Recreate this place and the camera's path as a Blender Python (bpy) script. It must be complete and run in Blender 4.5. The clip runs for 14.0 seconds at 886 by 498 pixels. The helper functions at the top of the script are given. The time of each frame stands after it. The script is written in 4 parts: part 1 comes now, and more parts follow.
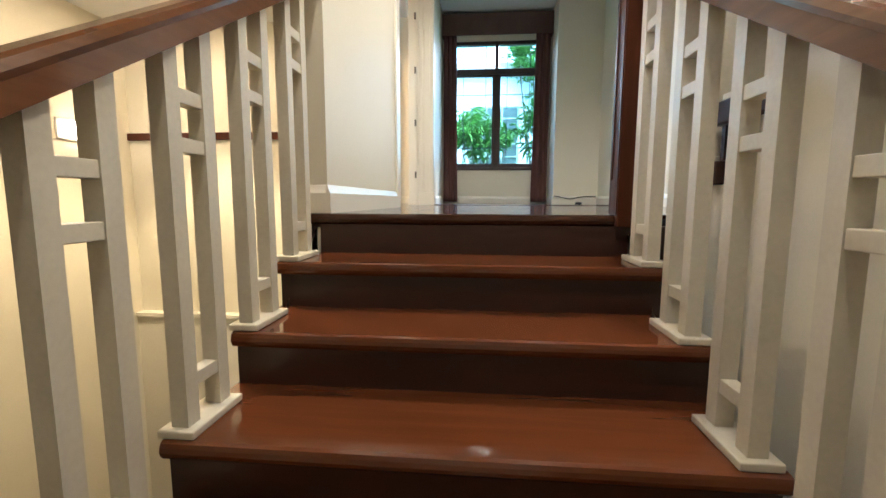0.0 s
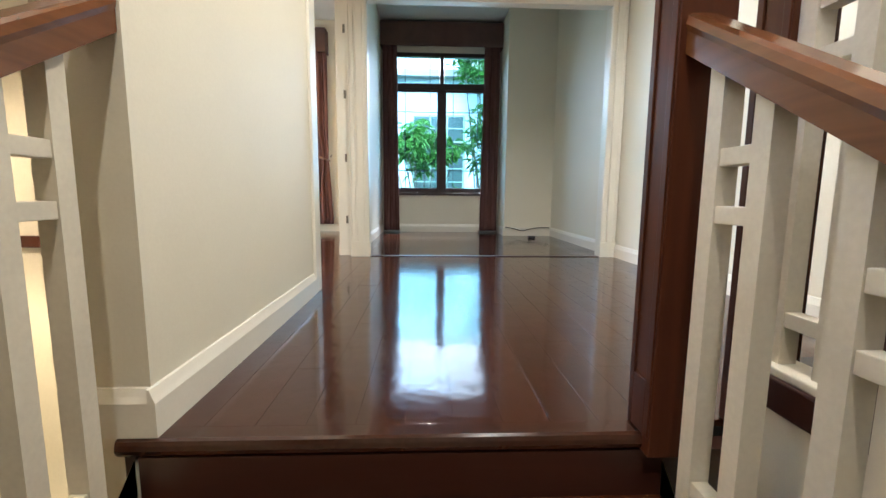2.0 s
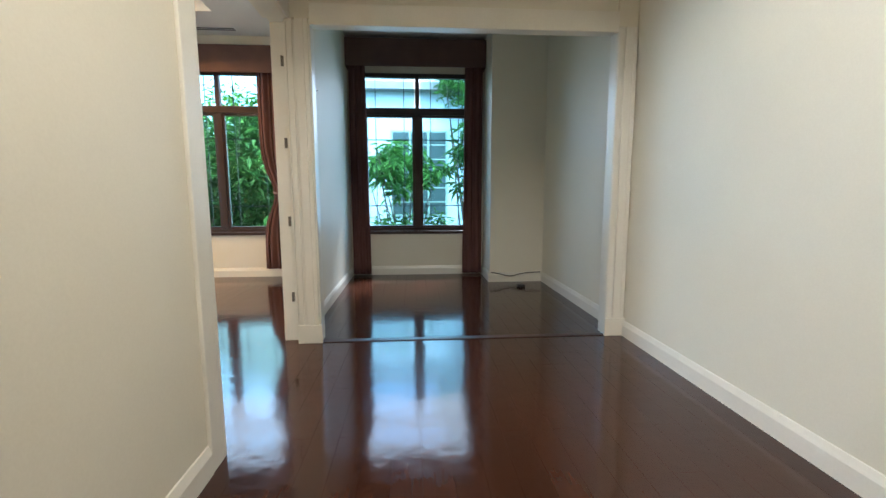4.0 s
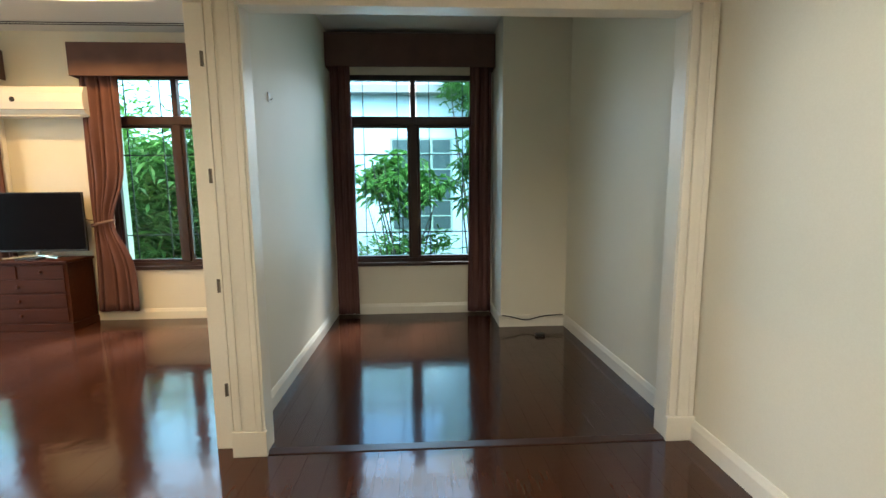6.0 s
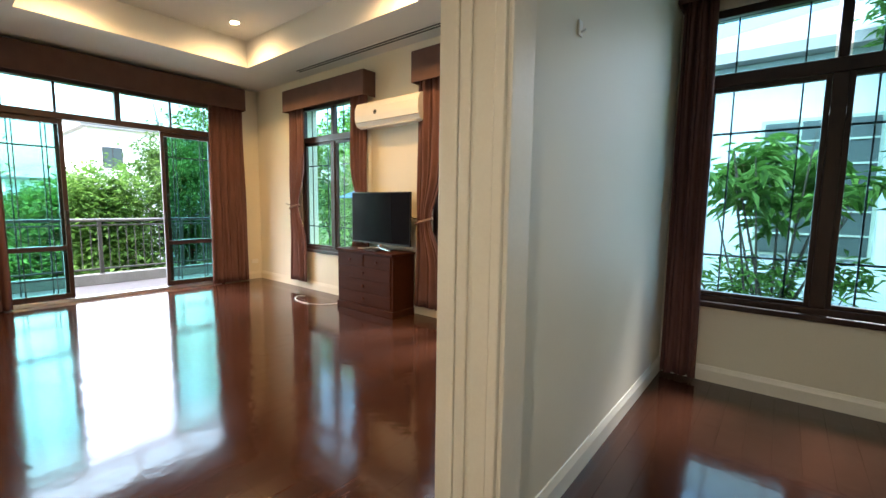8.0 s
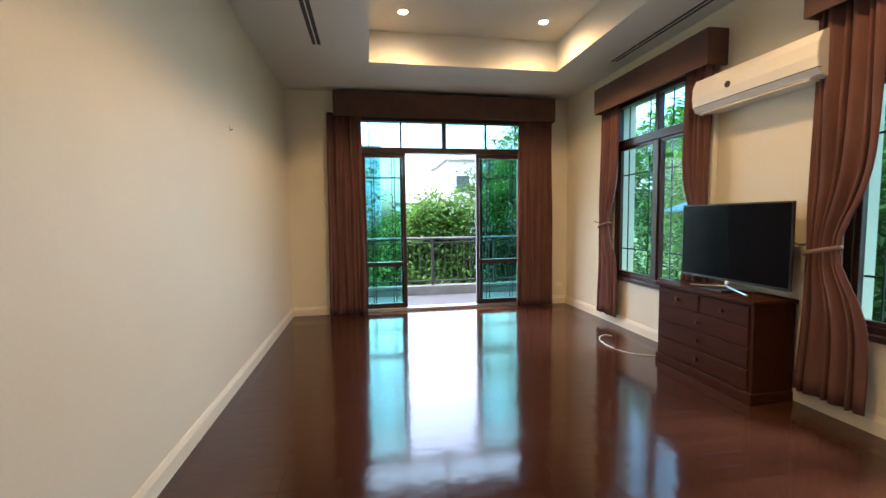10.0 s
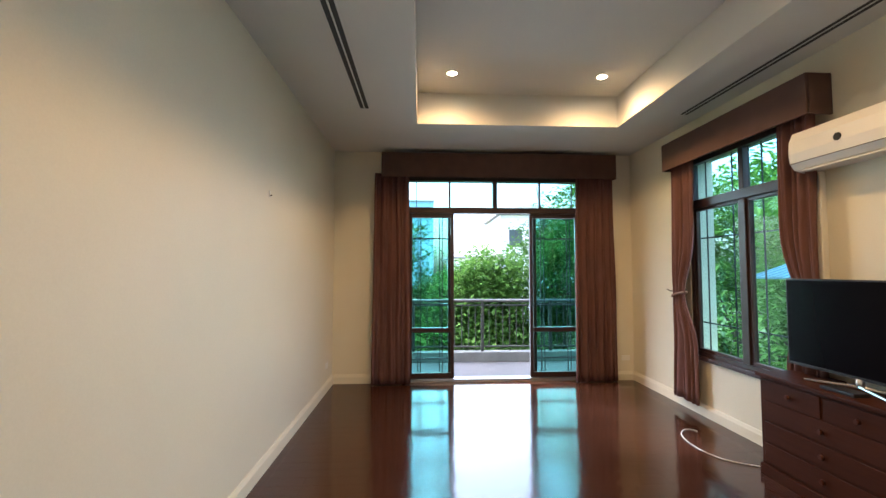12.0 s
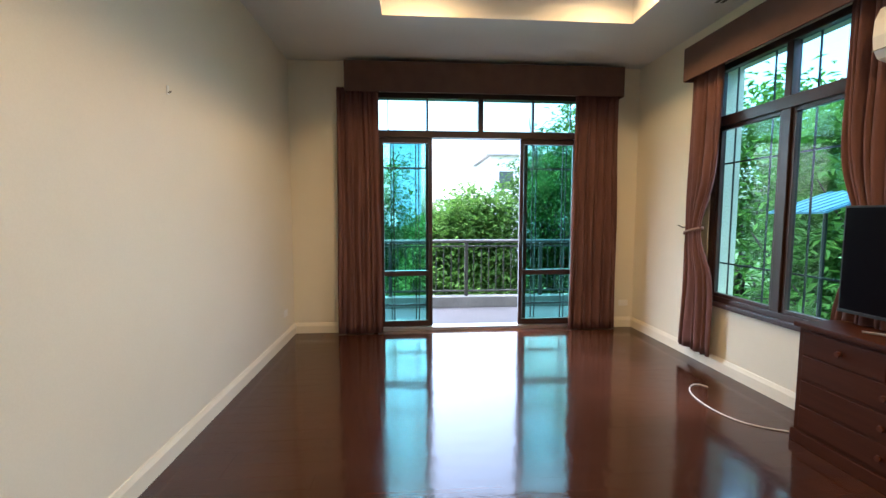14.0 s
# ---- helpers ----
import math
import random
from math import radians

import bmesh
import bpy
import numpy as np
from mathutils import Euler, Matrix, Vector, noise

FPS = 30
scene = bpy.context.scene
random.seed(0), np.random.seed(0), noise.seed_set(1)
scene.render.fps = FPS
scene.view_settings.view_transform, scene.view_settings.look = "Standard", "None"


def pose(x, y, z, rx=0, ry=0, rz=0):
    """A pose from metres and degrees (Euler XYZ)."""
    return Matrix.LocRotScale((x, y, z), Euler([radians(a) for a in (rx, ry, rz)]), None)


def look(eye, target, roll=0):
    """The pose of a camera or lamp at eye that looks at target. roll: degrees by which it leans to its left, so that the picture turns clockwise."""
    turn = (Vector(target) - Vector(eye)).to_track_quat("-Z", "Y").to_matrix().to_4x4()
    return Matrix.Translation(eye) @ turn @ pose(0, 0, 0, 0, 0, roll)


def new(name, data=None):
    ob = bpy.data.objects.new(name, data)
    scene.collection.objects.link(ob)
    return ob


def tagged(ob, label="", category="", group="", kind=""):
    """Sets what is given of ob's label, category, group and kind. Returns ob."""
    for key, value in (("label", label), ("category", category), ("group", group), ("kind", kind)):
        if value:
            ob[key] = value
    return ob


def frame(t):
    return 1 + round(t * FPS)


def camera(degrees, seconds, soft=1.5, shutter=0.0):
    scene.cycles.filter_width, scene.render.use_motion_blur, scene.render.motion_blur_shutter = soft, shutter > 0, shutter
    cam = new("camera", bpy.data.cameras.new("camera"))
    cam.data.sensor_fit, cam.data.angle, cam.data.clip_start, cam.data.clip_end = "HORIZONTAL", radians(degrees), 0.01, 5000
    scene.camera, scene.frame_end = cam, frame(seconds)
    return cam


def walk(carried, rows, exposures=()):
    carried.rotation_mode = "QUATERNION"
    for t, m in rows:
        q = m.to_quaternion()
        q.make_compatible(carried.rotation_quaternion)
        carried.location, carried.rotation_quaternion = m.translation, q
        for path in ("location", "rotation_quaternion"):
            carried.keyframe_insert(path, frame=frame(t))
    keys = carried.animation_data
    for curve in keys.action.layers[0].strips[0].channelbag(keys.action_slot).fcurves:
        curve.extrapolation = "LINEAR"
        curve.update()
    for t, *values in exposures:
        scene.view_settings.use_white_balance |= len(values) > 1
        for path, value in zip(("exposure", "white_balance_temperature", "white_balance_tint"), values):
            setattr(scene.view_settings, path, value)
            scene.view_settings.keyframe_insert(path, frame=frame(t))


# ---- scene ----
cam = camera(92.8, 14.0)
PATH = [
    (0, (0.375, -1.73, 0.058), (0.2, 0.248, -0.173), 0.2),
    (0.5, (0.354, -1.524, 0.174), (0.296, 0.463, -0.043), 0.1),
    (1, (0.369, -1.301, 0.307), (0.369, 0.687, 0.086), 0.2),
    (1.5, (0.379, -1.08, 0.433), (0.42, 0.906, 0.204), 0.5),
    (2, (0.373, -0.946, 0.575), (0.456, 1.037, 0.322), 0.5),
    (2.5, (0.402, -0.709, 0.692), (0.515, 1.27, 0.432), 0.6),
    (3, (0.42, -0.512, 0.829), (0.548, 1.467, 0.568), 0.3),
    (3.5, (0.48, -0.319, 0.972), (0.62, 1.659, 0.714), -0.1),
    (6, (0.695, 0.847, 1.361), (0.794, 2.83, 1.115), -0.5),
    (6.5, (0.716, 1.189, 1.353), (0.648, 3.173, 1.11), -0.1),
    (7, (0.765, 1.514, 1.285), (0.434, 3.475, 1.075), 0.5),
    (7.5, (0.611, 1.795, 1.35), (-0.163, 3.624, 1.116), 0.7),
    (8, (0.406, 2.044, 1.303), (-0.843, 3.593, 1.094), 0.8),
    (8.5, (0.212, 2.323, 1.341), (-1.4, 3.488, 1.122), 0.8),
    (9, (-0.028, 2.494, 1.342), (-1.853, 3.282, 1.125), 0.3),
    (11.5, (-0.844, 2.784, 1.454), (-2.841, 2.892, 1.443), -0.5),
    (12, (-0.86, 2.787, 1.508), (-2.855, 2.89, 1.607), 0.0),
    (12.5, (-0.857, 2.791, 1.54), (-2.848, 2.91, 1.692), 0.5),
    (13, (-0.917, 2.79, 1.507), (-2.91, 2.936, 1.577), 0.7),
    (13.5, (-1.174, 2.859, 1.454), (-3.168, 3.013, 1.398), 0.4),
    (14, (-1.607, 2.982, 1.393), (-3.595, 3.132, 1.23), 0.0),
]
walk(cam, [(t, look(e, g, r)) for t, e, g, r in PATH],
     [(0.0, 4.8, 5500, 11), (2.0, 4.58, 5400, 11), (3.5, 4.05, 5400, 11), (6.0, 4.02, 6100, 9), (7.0, 4.2, 6500, 10),
      (8.0, 3.75, 6200, 12), (9.0, 3.3, 5900, 14), (11.5, 3.25, 5700, 12), (14.0, 3.32, 5500, 12)])

# ---- world, sun, lamps ----
world = bpy.data.worlds.new("sky")
scene.world = world
world.use_nodes = True
_n = world.node_tree.nodes
_sky = _n.new("ShaderNodeTexSky")
_sky.sky_type, _sky.sun_disc = "NISHITA", False
_sky.sun_elevation, _sky.sun_rotation = radians(55), radians(200)
_sky.air_density, _sky.dust_density = 1.0, 5.0
_n["Background"].inputs["Strength"].default_value = 0.15
world.node_tree.links.new(_sky.outputs["Color"], _n["Background"].inputs["Color"])

sun = new("sun", bpy.data.lights.new("sun", "SUN"))
sun.data.energy, sun.data.angle, sun.data.color = 0.6, radians(14), (1.0, 0.96, 0.9)
sun.matrix_world = pose(0, 0, 20, 35, 0, 160)

WARM = (1.0, 0.56, 0.19)


def spot(x, y, z, power, size=2.6, blend=0.35, colour=WARM, name="downlight_lamp"):
    ob = new(name, bpy.data.lights.new(name, "SPOT"))
    ob.data.energy, ob.data.color, ob.data.shadow_soft_size = power, colour, 0.045
    ob.data.spot_size, ob.data.spot_blend = size, blend
    ob.location = (x, y, z)
    return ob


def sky_lamp(name, at, turn, wide, high, power, spread=120, colour=(0.80, 0.92, 1.0)):
    """The sky's light in a window's opening."""
    ob = new(name, bpy.data.lights.new(name, "AREA"))
    ob.data.shape, ob.data.size, ob.data.size_y = "RECTANGLE", wide, high
    ob.data.energy, ob.data.color, ob.data.spread = power, colour, radians(spread)
    ob.matrix_world = pose(*at, *turn)
    return ob


sky_lamp("sky_light_door", (-6.76, 3.81, 1.40), (82, 0, -90), 2.4, 2.6, 4.4, 92)
sky_lamp("sky_light_window", (-4.57, 5.84, 1.65), (-60, 0, 0), 1.4, 2.0, 0.9, 100)
sky_lamp("sky_light_window", (-1.97, 5.84, 1.65), (-60, 0, 0), 1.4, 2.0, 0.9, 100)
sky_lamp("sky_light_window", (0.61, 5.84, 1.65), (-70, 0, 0), 1.4, 2.0, 1.1)


# ---- materials ----
def material(name, base, rough=0.5, metal=0.0, spec=0.5, coat=0.0):
    m = bpy.data.materials.new(name)
    m.use_nodes = True
    b = m.node_tree.nodes["Principled BSDF"]
    b.inputs["Base Color"].default_value = (*base, 1)
    b.inputs["Roughness"].default_value = rough
    b.inputs["Metallic"].default_value = metal
    b.inputs["Specular IOR Level"].default_value = spec
    b.inputs["Coat Weight"].default_value = coat
    b.inputs["Coat Roughness"].default_value = 0.06
    return m


def node(m, kind, **values):
    n = m.node_tree.nodes.new(kind)
    for k, v in values.items():
        n.inputs[k.replace("_", " ")].default_value = v
    return n


def link(m, a, b):
    m.node_tree.links.new(a, b)


def mottled(name, base, other, rough=0.5, scale=3.0, fine=60.0, bump=0.05, stretch=(1, 1, 1), metal=0.0, coat=0.0, spec=0.5, rough_var=0.1):
    """Two scales of noise between two colours, with a fine relief."""
    m = material(name, base, rough, metal, spec, coat)
    b = m.node_tree.nodes["Principled BSDF"]
    tc = m.node_tree.nodes.new("ShaderNodeTexCoord")
    mp = m.node_tree.nodes.new("ShaderNodeMapping")
    mp.inputs["Scale"].default_value = stretch
    link(m, tc.outputs["Object"], mp.inputs["Vector"])
    n1 = node(m, "ShaderNodeTexNoise", Scale=scale, Detail=4.0)
    n2 = node(m, "ShaderNodeTexNoise", Scale=fine, Detail=3.0)
    link(m, mp.outputs["Vector"], n1.inputs["Vector"])
    link(m, mp.outputs["Vector"], n2.inputs["Vector"])
    add = m.node_tree.nodes.new("ShaderNodeMath")
    add.operation = "MULTIPLY_ADD"
    add.inputs[1].default_value = 0.4
    link(m, n2.outputs["Fac"], add.inputs[0])
    half = m.node_tree.nodes.new("ShaderNodeMath")
    half.operation = "MULTIPLY"
    half.inputs[1].default_value = 0.6
    link(m, n1.outputs["Fac"], half.inputs[0])
    link(m, half.outputs[0], add.inputs[2])
    ramp = m.node_tree.nodes.new("ShaderNodeValToRGB")
    ramp.color_ramp.elements[0].position, ramp.color_ramp.elements[1].position = 0.35, 0.65
    ramp.color_ramp.elements[0].color, ramp.color_ramp.elements[1].color = (*base, 1), (*other, 1)
    link(m, add.outputs[0], ramp.inputs["Fac"])
    link(m, ramp.outputs["Color"], b.inputs["Base Color"])
    rv = node(m, "ShaderNodeMapRange")
    rv.inputs["To Min"].default_value, rv.inputs["To Max"].default_value = rough - rough_var, rough + rough_var
    link(m, n1.outputs["Fac"], rv.inputs["Value"])
    link(m, rv.outputs["Result"], b.inputs["Roughness"])
    bp = node(m, "ShaderNodeBump", Strength=bump, Distance=0.01)
    link(m, add.outputs[0], bp.inputs["Height"])
    link(m, bp.outputs["Normal"], b.inputs["Normal"])
    return m


def plank_wood(name, dark, light, rough, along, random_mix=0.55, wave=0.02):
    """Varnished timber: grain along one axis, tone varied from piece to piece, a slightly wavy coat."""
    m = material(name, dark, rough, 0, 0.5)
    b = m.node_tree.nodes["Principled BSDF"]
    g = m.node_tree.nodes.new("ShaderNodeNewGeometry")
    info = m.node_tree.nodes.new("ShaderNodeObjectInfo")
    mp = m.node_tree.nodes.new("ShaderNodeMapping")
    mp.inputs["Scale"].default_value = tuple(1.2 if i == along else 22 for i in range(3))
    shift = m.node_tree.nodes.new("ShaderNodeVectorMath")
    shift.operation = "ADD"
    mul = m.node_tree.nodes.new("ShaderNodeMath")
    mul.operation, mul.inputs[1].default_value = "MULTIPLY", 37.0
    link(m, info.outputs["Random"], mul.inputs[0])
    comb = m.node_tree.nodes.new("ShaderNodeCombineXYZ")
    for i in range(3):
        link(m, mul.outputs[0], comb.inputs[i])
    link(m, g.outputs["Position"], shift.inputs[0])
    link(m, comb.outputs[0], shift.inputs[1])
    link(m, shift.outputs[0], mp.inputs["Vector"])
    n1 = node(m, "ShaderNodeTexNoise", Scale=1.5, Detail=5.0, Distortion=0.6)
    link(m, mp.outputs["Vector"], n1.inputs["Vector"])
    mix = m.node_tree.nodes.new("ShaderNodeMath")
    mix.operation, mix.inputs[1].default_value = "MULTIPLY_ADD", random_mix
    link(m, info.outputs["Random"], mix.inputs[0])
    part_ = m.node_tree.nodes.new("ShaderNodeMath")
    part_.operation, part_.inputs[1].default_value = "MULTIPLY", 1 - random_mix
    link(m, n1.outputs["Fac"], part_.inputs[0])
    link(m, part_.outputs[0], mix.inputs[2])
    ramp = m.node_tree.nodes.new("ShaderNodeValToRGB")
    ramp.color_ramp.elements[0].position, ramp.color_ramp.elements[1].position = 0.1, 0.9
    ramp.color_ramp.elements[0].color, ramp.color_ramp.elements[1].color = (*dark, 1), (*light, 1)
    link(m, mix.outputs[0], ramp.inputs["Fac"])
    link(m, ramp.outputs["Color"], b.inputs["Base Color"])
    big = node(m, "ShaderNodeTexNoise", Scale=2.2, Detail=3.0)
    link(m, g.outputs["Position"], big.inputs["Vector"])
    rv = node(m, "ShaderNodeMapRange")
    rv.inputs["To Min"].default_value, rv.inputs["To Max"].default_value = rough * 0.6, rough * 1.5
    link(m, big.outputs["Fac"], rv.inputs["Value"])
    link(m, rv.outputs["Result"], b.inputs["Roughness"])
    wv = node(m, "ShaderNodeTexNoise", Scale=9.0, Detail=2.0)
    link(m, g.outputs["Position"], wv.inputs["Vector"])
    bp = node(m, "ShaderNodeBump", Strength=wave, Distance=0.02)
    link(m, wv.outputs["Fac"], bp.inputs["Height"])
    link(m, bp.outputs["Normal"], b.inputs["Normal"])
    return m


def tinted_glass(name, tint, gloss=1.0):
    m = bpy.data.materials.new(name)
    m.use_nodes = True
    nt = m.node_tree
    nt.nodes.remove(nt.nodes["Principled BSDF"])
    tr = nt.nodes.new("ShaderNodeBsdfTransparent")
    tr.inputs["Color"].default_value = (*tint, 1)
    gl = nt.nodes.new("ShaderNodeBsdfGlossy")
    gl.inputs["Roughness"].default_value = 0.01
    lw = nt.nodes.new("ShaderNodeLayerWeight")
    lw.inputs["Blend"].default_value = 0.5
    pw = nt.nodes.new("ShaderNodeMath")
    pw.operation, pw.inputs[1].default_value = "POWER", 4.0
    nt.links.new(lw.outputs["Facing"], pw.inputs[0])
    fr = nt.nodes.new("ShaderNodeMath")
    fr.operation, fr.inputs[1].default_value, fr.inputs[2].default_value = "MULTIPLY_ADD", 0.5, 0.012
    nt.links.new(pw.outputs[0], fr.inputs[0])
    mx = nt.nodes.new("ShaderNodeMixShader")
    nt.links.new(fr.outputs[0], mx.inputs[0])
    nt.links.new(tr.outputs[0], mx.inputs[1])
    nt.links.new(gl.outputs[0], mx.inputs[2])
    nt.links.new(mx.outputs[0], nt.nodes["Material Output"].inputs["Surface"])
    return m


def leaf_material(name, dark, light):
    m = material(name, dark, 0.6, 0, 0.2)
    b = m.node_tree.nodes["Principled BSDF"]
    g = m.node_tree.nodes.new("ShaderNodeNewGeometry")
    ramp = m.node_tree.nodes.new("ShaderNodeValToRGB")
    ramp.color_ramp.elements[0].color, ramp.color_ramp.elements[1].color = (*dark, 1), (*light, 1)
    link(m, g.outputs["Random Per Island"], ramp.inputs["Fac"])
    link(m, ramp.outputs["Color"], b.inputs["Base Color"])
    tl = m.node_tree.nodes.new("ShaderNodeBsdfTranslucent")
    link(m, ramp.outputs["Color"], tl.inputs["Color"])
    mx = m.node_tree.nodes.new("ShaderNodeMixShader")
    mx.inputs[0].default_value = 0.4
    link(m, b.outputs[0], mx.inputs[1])
    link(m, tl.outputs[0], mx.inputs[2])
    link(m, mx.outputs[0], m.node_tree.nodes["Material Output"].inputs["Surface"])
    return m


def glowing(name, colour, strength):
    m = material(name, (0.8, 0.8, 0.8))
    b = m.node_tree.nodes["Principled BSDF"]
    b.inputs["Emission Color"].default_value = (*colour, 1)
    b.inputs["Emission Strength"].default_value = strength
    return m


PAINT = mottled("cream_paint", (0.66, 0.615, 0.49), (0.71, 0.665, 0.54), 0.55, 1.3, 140, 0.03)
CEIL = mottled("ceiling_paint", (0.60, 0.595, 0.565), (0.65, 0.645, 0.615), 0.7, 1.1, 120, 0.02)
TRIM = mottled("trim_gloss_paint", (0.68, 0.645, 0.55), (0.73, 0.695, 0.60), 0.33, 4, 90, 0.03)
BALUST = mottled("baluster_paint", (0.53, 0.485, 0.385), (0.61, 0.565, 0.455), 0.4, 6, 80, 0.05)
FLOORW = plank_wood("varnished_floor_planks", (0.026, 0.0098, 0.0054), (0.062, 0.0232, 0.0125), 0.105, 1, 0.3, 0.06)
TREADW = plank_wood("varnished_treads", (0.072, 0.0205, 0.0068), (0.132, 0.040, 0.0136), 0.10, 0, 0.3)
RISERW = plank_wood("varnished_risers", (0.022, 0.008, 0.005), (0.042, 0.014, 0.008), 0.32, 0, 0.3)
RAILW = plank_wood("handrail_timber", (0.085, 0.030, 0.010), (0.175, 0.066, 0.022), 0.17, 1, 0.1)
NEWELW = plank_wood("newel_timber", (0.036, 0.0098, 0.004), (0.088, 0.0245, 0.0088), 0.4, 2, 0.1)
NEWELW.node_tree.nodes["Principled BSDF"].inputs["Specular IOR Level"].default_value = 0.2
CHESTW = plank_wood("chest_timber", (0.031, 0.0088, 0.0035), (0.064, 0.0185, 0.0069), 0.5, 0, 0.1)
CHESTW.node_tree.nodes["Principled BSDF"].inputs["Specular IOR Level"].default_value = 0.1
FRAMEW = mottled("dark_window_timber", (0.022, 0.010, 0.007), (0.04, 0.018, 0.012), 0.35, 5, 60, 0.08, (1, 1, 0.2))
CURTAIN = mottled("brown_curtain_cloth", (0.112, 0.055, 0.049), (0.165, 0.083, 0.073), 0.85, 8, 500, 0.15, (1, 1, 0.3), spec=0.15)
LINING = mottled("curtain_lining", (0.19, 0.125, 0.10), (0.24, 0.16, 0.13), 0.85, 6, 400, 0.1, spec=0.15)
VALANCE = mottled("valance_cloth", (0.088, 0.052, 0.043), (0.118, 0.070, 0.058), 0.85, 5, 500, 0.15, spec=0.15)
BLACK = material("black_plastic", (0.012, 0.012, 0.013), 0.35)
SCREEN = material("dark_screen", (0.003, 0.003, 0.005), 0.2, 0, 0.08)
SILVER = material("brushed_silver", (0.62, 0.62, 0.63), 0.3, 1.0)
STEEL = mottled("hinge_steel", (0.15, 0.135, 0.11), (0.22, 0.20, 0.17), 0.45, 20, 200, 0.05, metal=0.9)
ACWHITE = mottled("air_conditioner_plastic", (0.74, 0.72, 0.66), (0.78, 0.76, 0.70), 0.4, 3, 200, 0.01)
WHITEPL = material("white_plastic", (0.75, 0.74, 0.70), 0.4)
SLOT = material("slot_dark", (0.02, 0.02, 0.02), 0.6)
GREEN_GLASS = tinted_glass("green_tinted_glass", (0.70, 0.89, 0.87))
BLUE_GLASS = tinted_glass("pale_tinted_glass", (0.54, 0.74, 0.81))
WALLGLOW = glowing("wall_lamp_glow", (1.0, 0.80, 0.55), 1.2)
LAMPGLOW = glowing("lamp_glow", (1.0, 0.72, 0.42), 25.0)
NEIGHBOUR = mottled("pale_blue_grey_render", (0.44, 0.49, 0.53), (0.50, 0.55, 0.59), 0.8, 1.2, 60, 0.1)
BLUEWALL = mottled("blue_cladding", (0.32, 0.47, 0.57), (0.36, 0.51, 0.61), 0.7, 1.0, 40, 0.05)
BLUESHEET = mottled("blue_sheet_metal", (0.09, 0.22, 0.32), (0.12, 0.26, 0.37), 0.5, 1.5, 40, 0.05)
PLASTER = mottled("outside_white_render", (0.74, 0.75, 0.75), (0.80, 0.81, 0.81), 0.8, 1.2, 60, 0.1)
# KERB and TILE: the overhang's shade on the balcony is put into dark colours
KERB = mottled("shaded_kerb_stone", (0.10, 0.11, 0.11), (0.16, 0.17, 0.17), 0.7, 3, 50, 0.2)
TILE = mottled("shaded_balcony_tile", (0.075, 0.075, 0.085), (0.105, 0.105, 0.115), 0.4, 3, 60, 0.05)
ROOF = mottled("roof_tile", (0.20, 0.19, 0.19), (0.28, 0.27, 0.26), 0.8, 3, 30, 0.3)
RAILM = mottled("painted_rail_metal", (0.016, 0.02, 0.018), (0.028, 0.032, 0.03), 0.7, 8, 80, 0.1)
# paler and smoother than the uprights
TOPRAIL = mottled("paler_top_rail", (0.060, 0.065, 0.062), (0.095, 0.10, 0.098), 0.35, 8, 80, 0.1)
BARK = mottled("bark", (0.045, 0.036, 0.026), (0.08, 0.065, 0.048), 0.9, 6, 40, 0.6, (1, 1, 0.3))
LEAF1 = leaf_material("mango_leaves", (0.026, 0.072, 0.015), (0.085, 0.175, 0.038))
# lighter copy of the leaf green, with the sunlight put into its colour
LEAF3 = leaf_material("sunlit_leaves", (0.050, 0.125, 0.020), (0.135, 0.27, 0.05))
LEAF2 = leaf_material("bush_leaves", (0.038, 0.096, 0.018), (0.105, 0.21, 0.045))
GRASS = mottled("garden_ground", (0.06, 0.11, 0.03), (0.12, 0.15, 0.06), 0.95, 0.6, 12, 0.3)
FARWIN = material("far_window_glass", (0.05, 0.07, 0.068), 0.3, 0, 0.3)
PALEFRAME = mottled("pale_green_frame_paint", (0.24, 0.31, 0.25), (0.30, 0.37, 0.31), 0.6, 3, 60, 0.05)


# ---- builders ----
def box(bm, x0, x1, y0, y1, z0, z1, bevel=0.0):
    vs = [bm.verts.new((x, y, z)) for x in (x0, x1) for y in (y0, y1) for z in (z0, z1)]
    fs = [bm.faces.new([vs[i] for i in f]) for f in
          ((0, 1, 3, 2), (4, 6, 7, 5), (0, 4, 5, 1), (2, 3, 7, 6), (0, 2, 6, 4), (1, 5, 7, 3))]
    if bevel:
        es = {e for f in fs for e in f.edges}
        bmesh.ops.bevel(bm, geom=list(es), offset=bevel, segments=2, profile=0.5, affect="EDGES")
    return bm


def boxes(*specs, bevel=0.0):
    bm = bmesh.new()
    for s in specs:
        box(bm, *s, bevel=bevel)
    return bm


def cyl(bm, a, b, r0, r1=None, n=12):
    a, b = Vector(a), Vector(b)
    r1 = r0 if r1 is None else r1
    q = (b - a).to_track_quat("Z", "Y").to_matrix()
    ra, rb = [], []
    for i in range(n):
        d = q @ Vector((math.cos(2 * math.pi * i / n), math.sin(2 * math.pi * i / n), 0))
        ra.append(bm.verts.new(a + d * r0))
        rb.append(bm.verts.new(b + d * r1))
    for i in range(n):
        f = bm.faces.new((ra[i], ra[(i + 1) % n], rb[(i + 1) % n], rb[i]))
        f.smooth = n > 8
    bm.faces.new(ra[::-1])
    bm.faces.new(rb)
    return bm


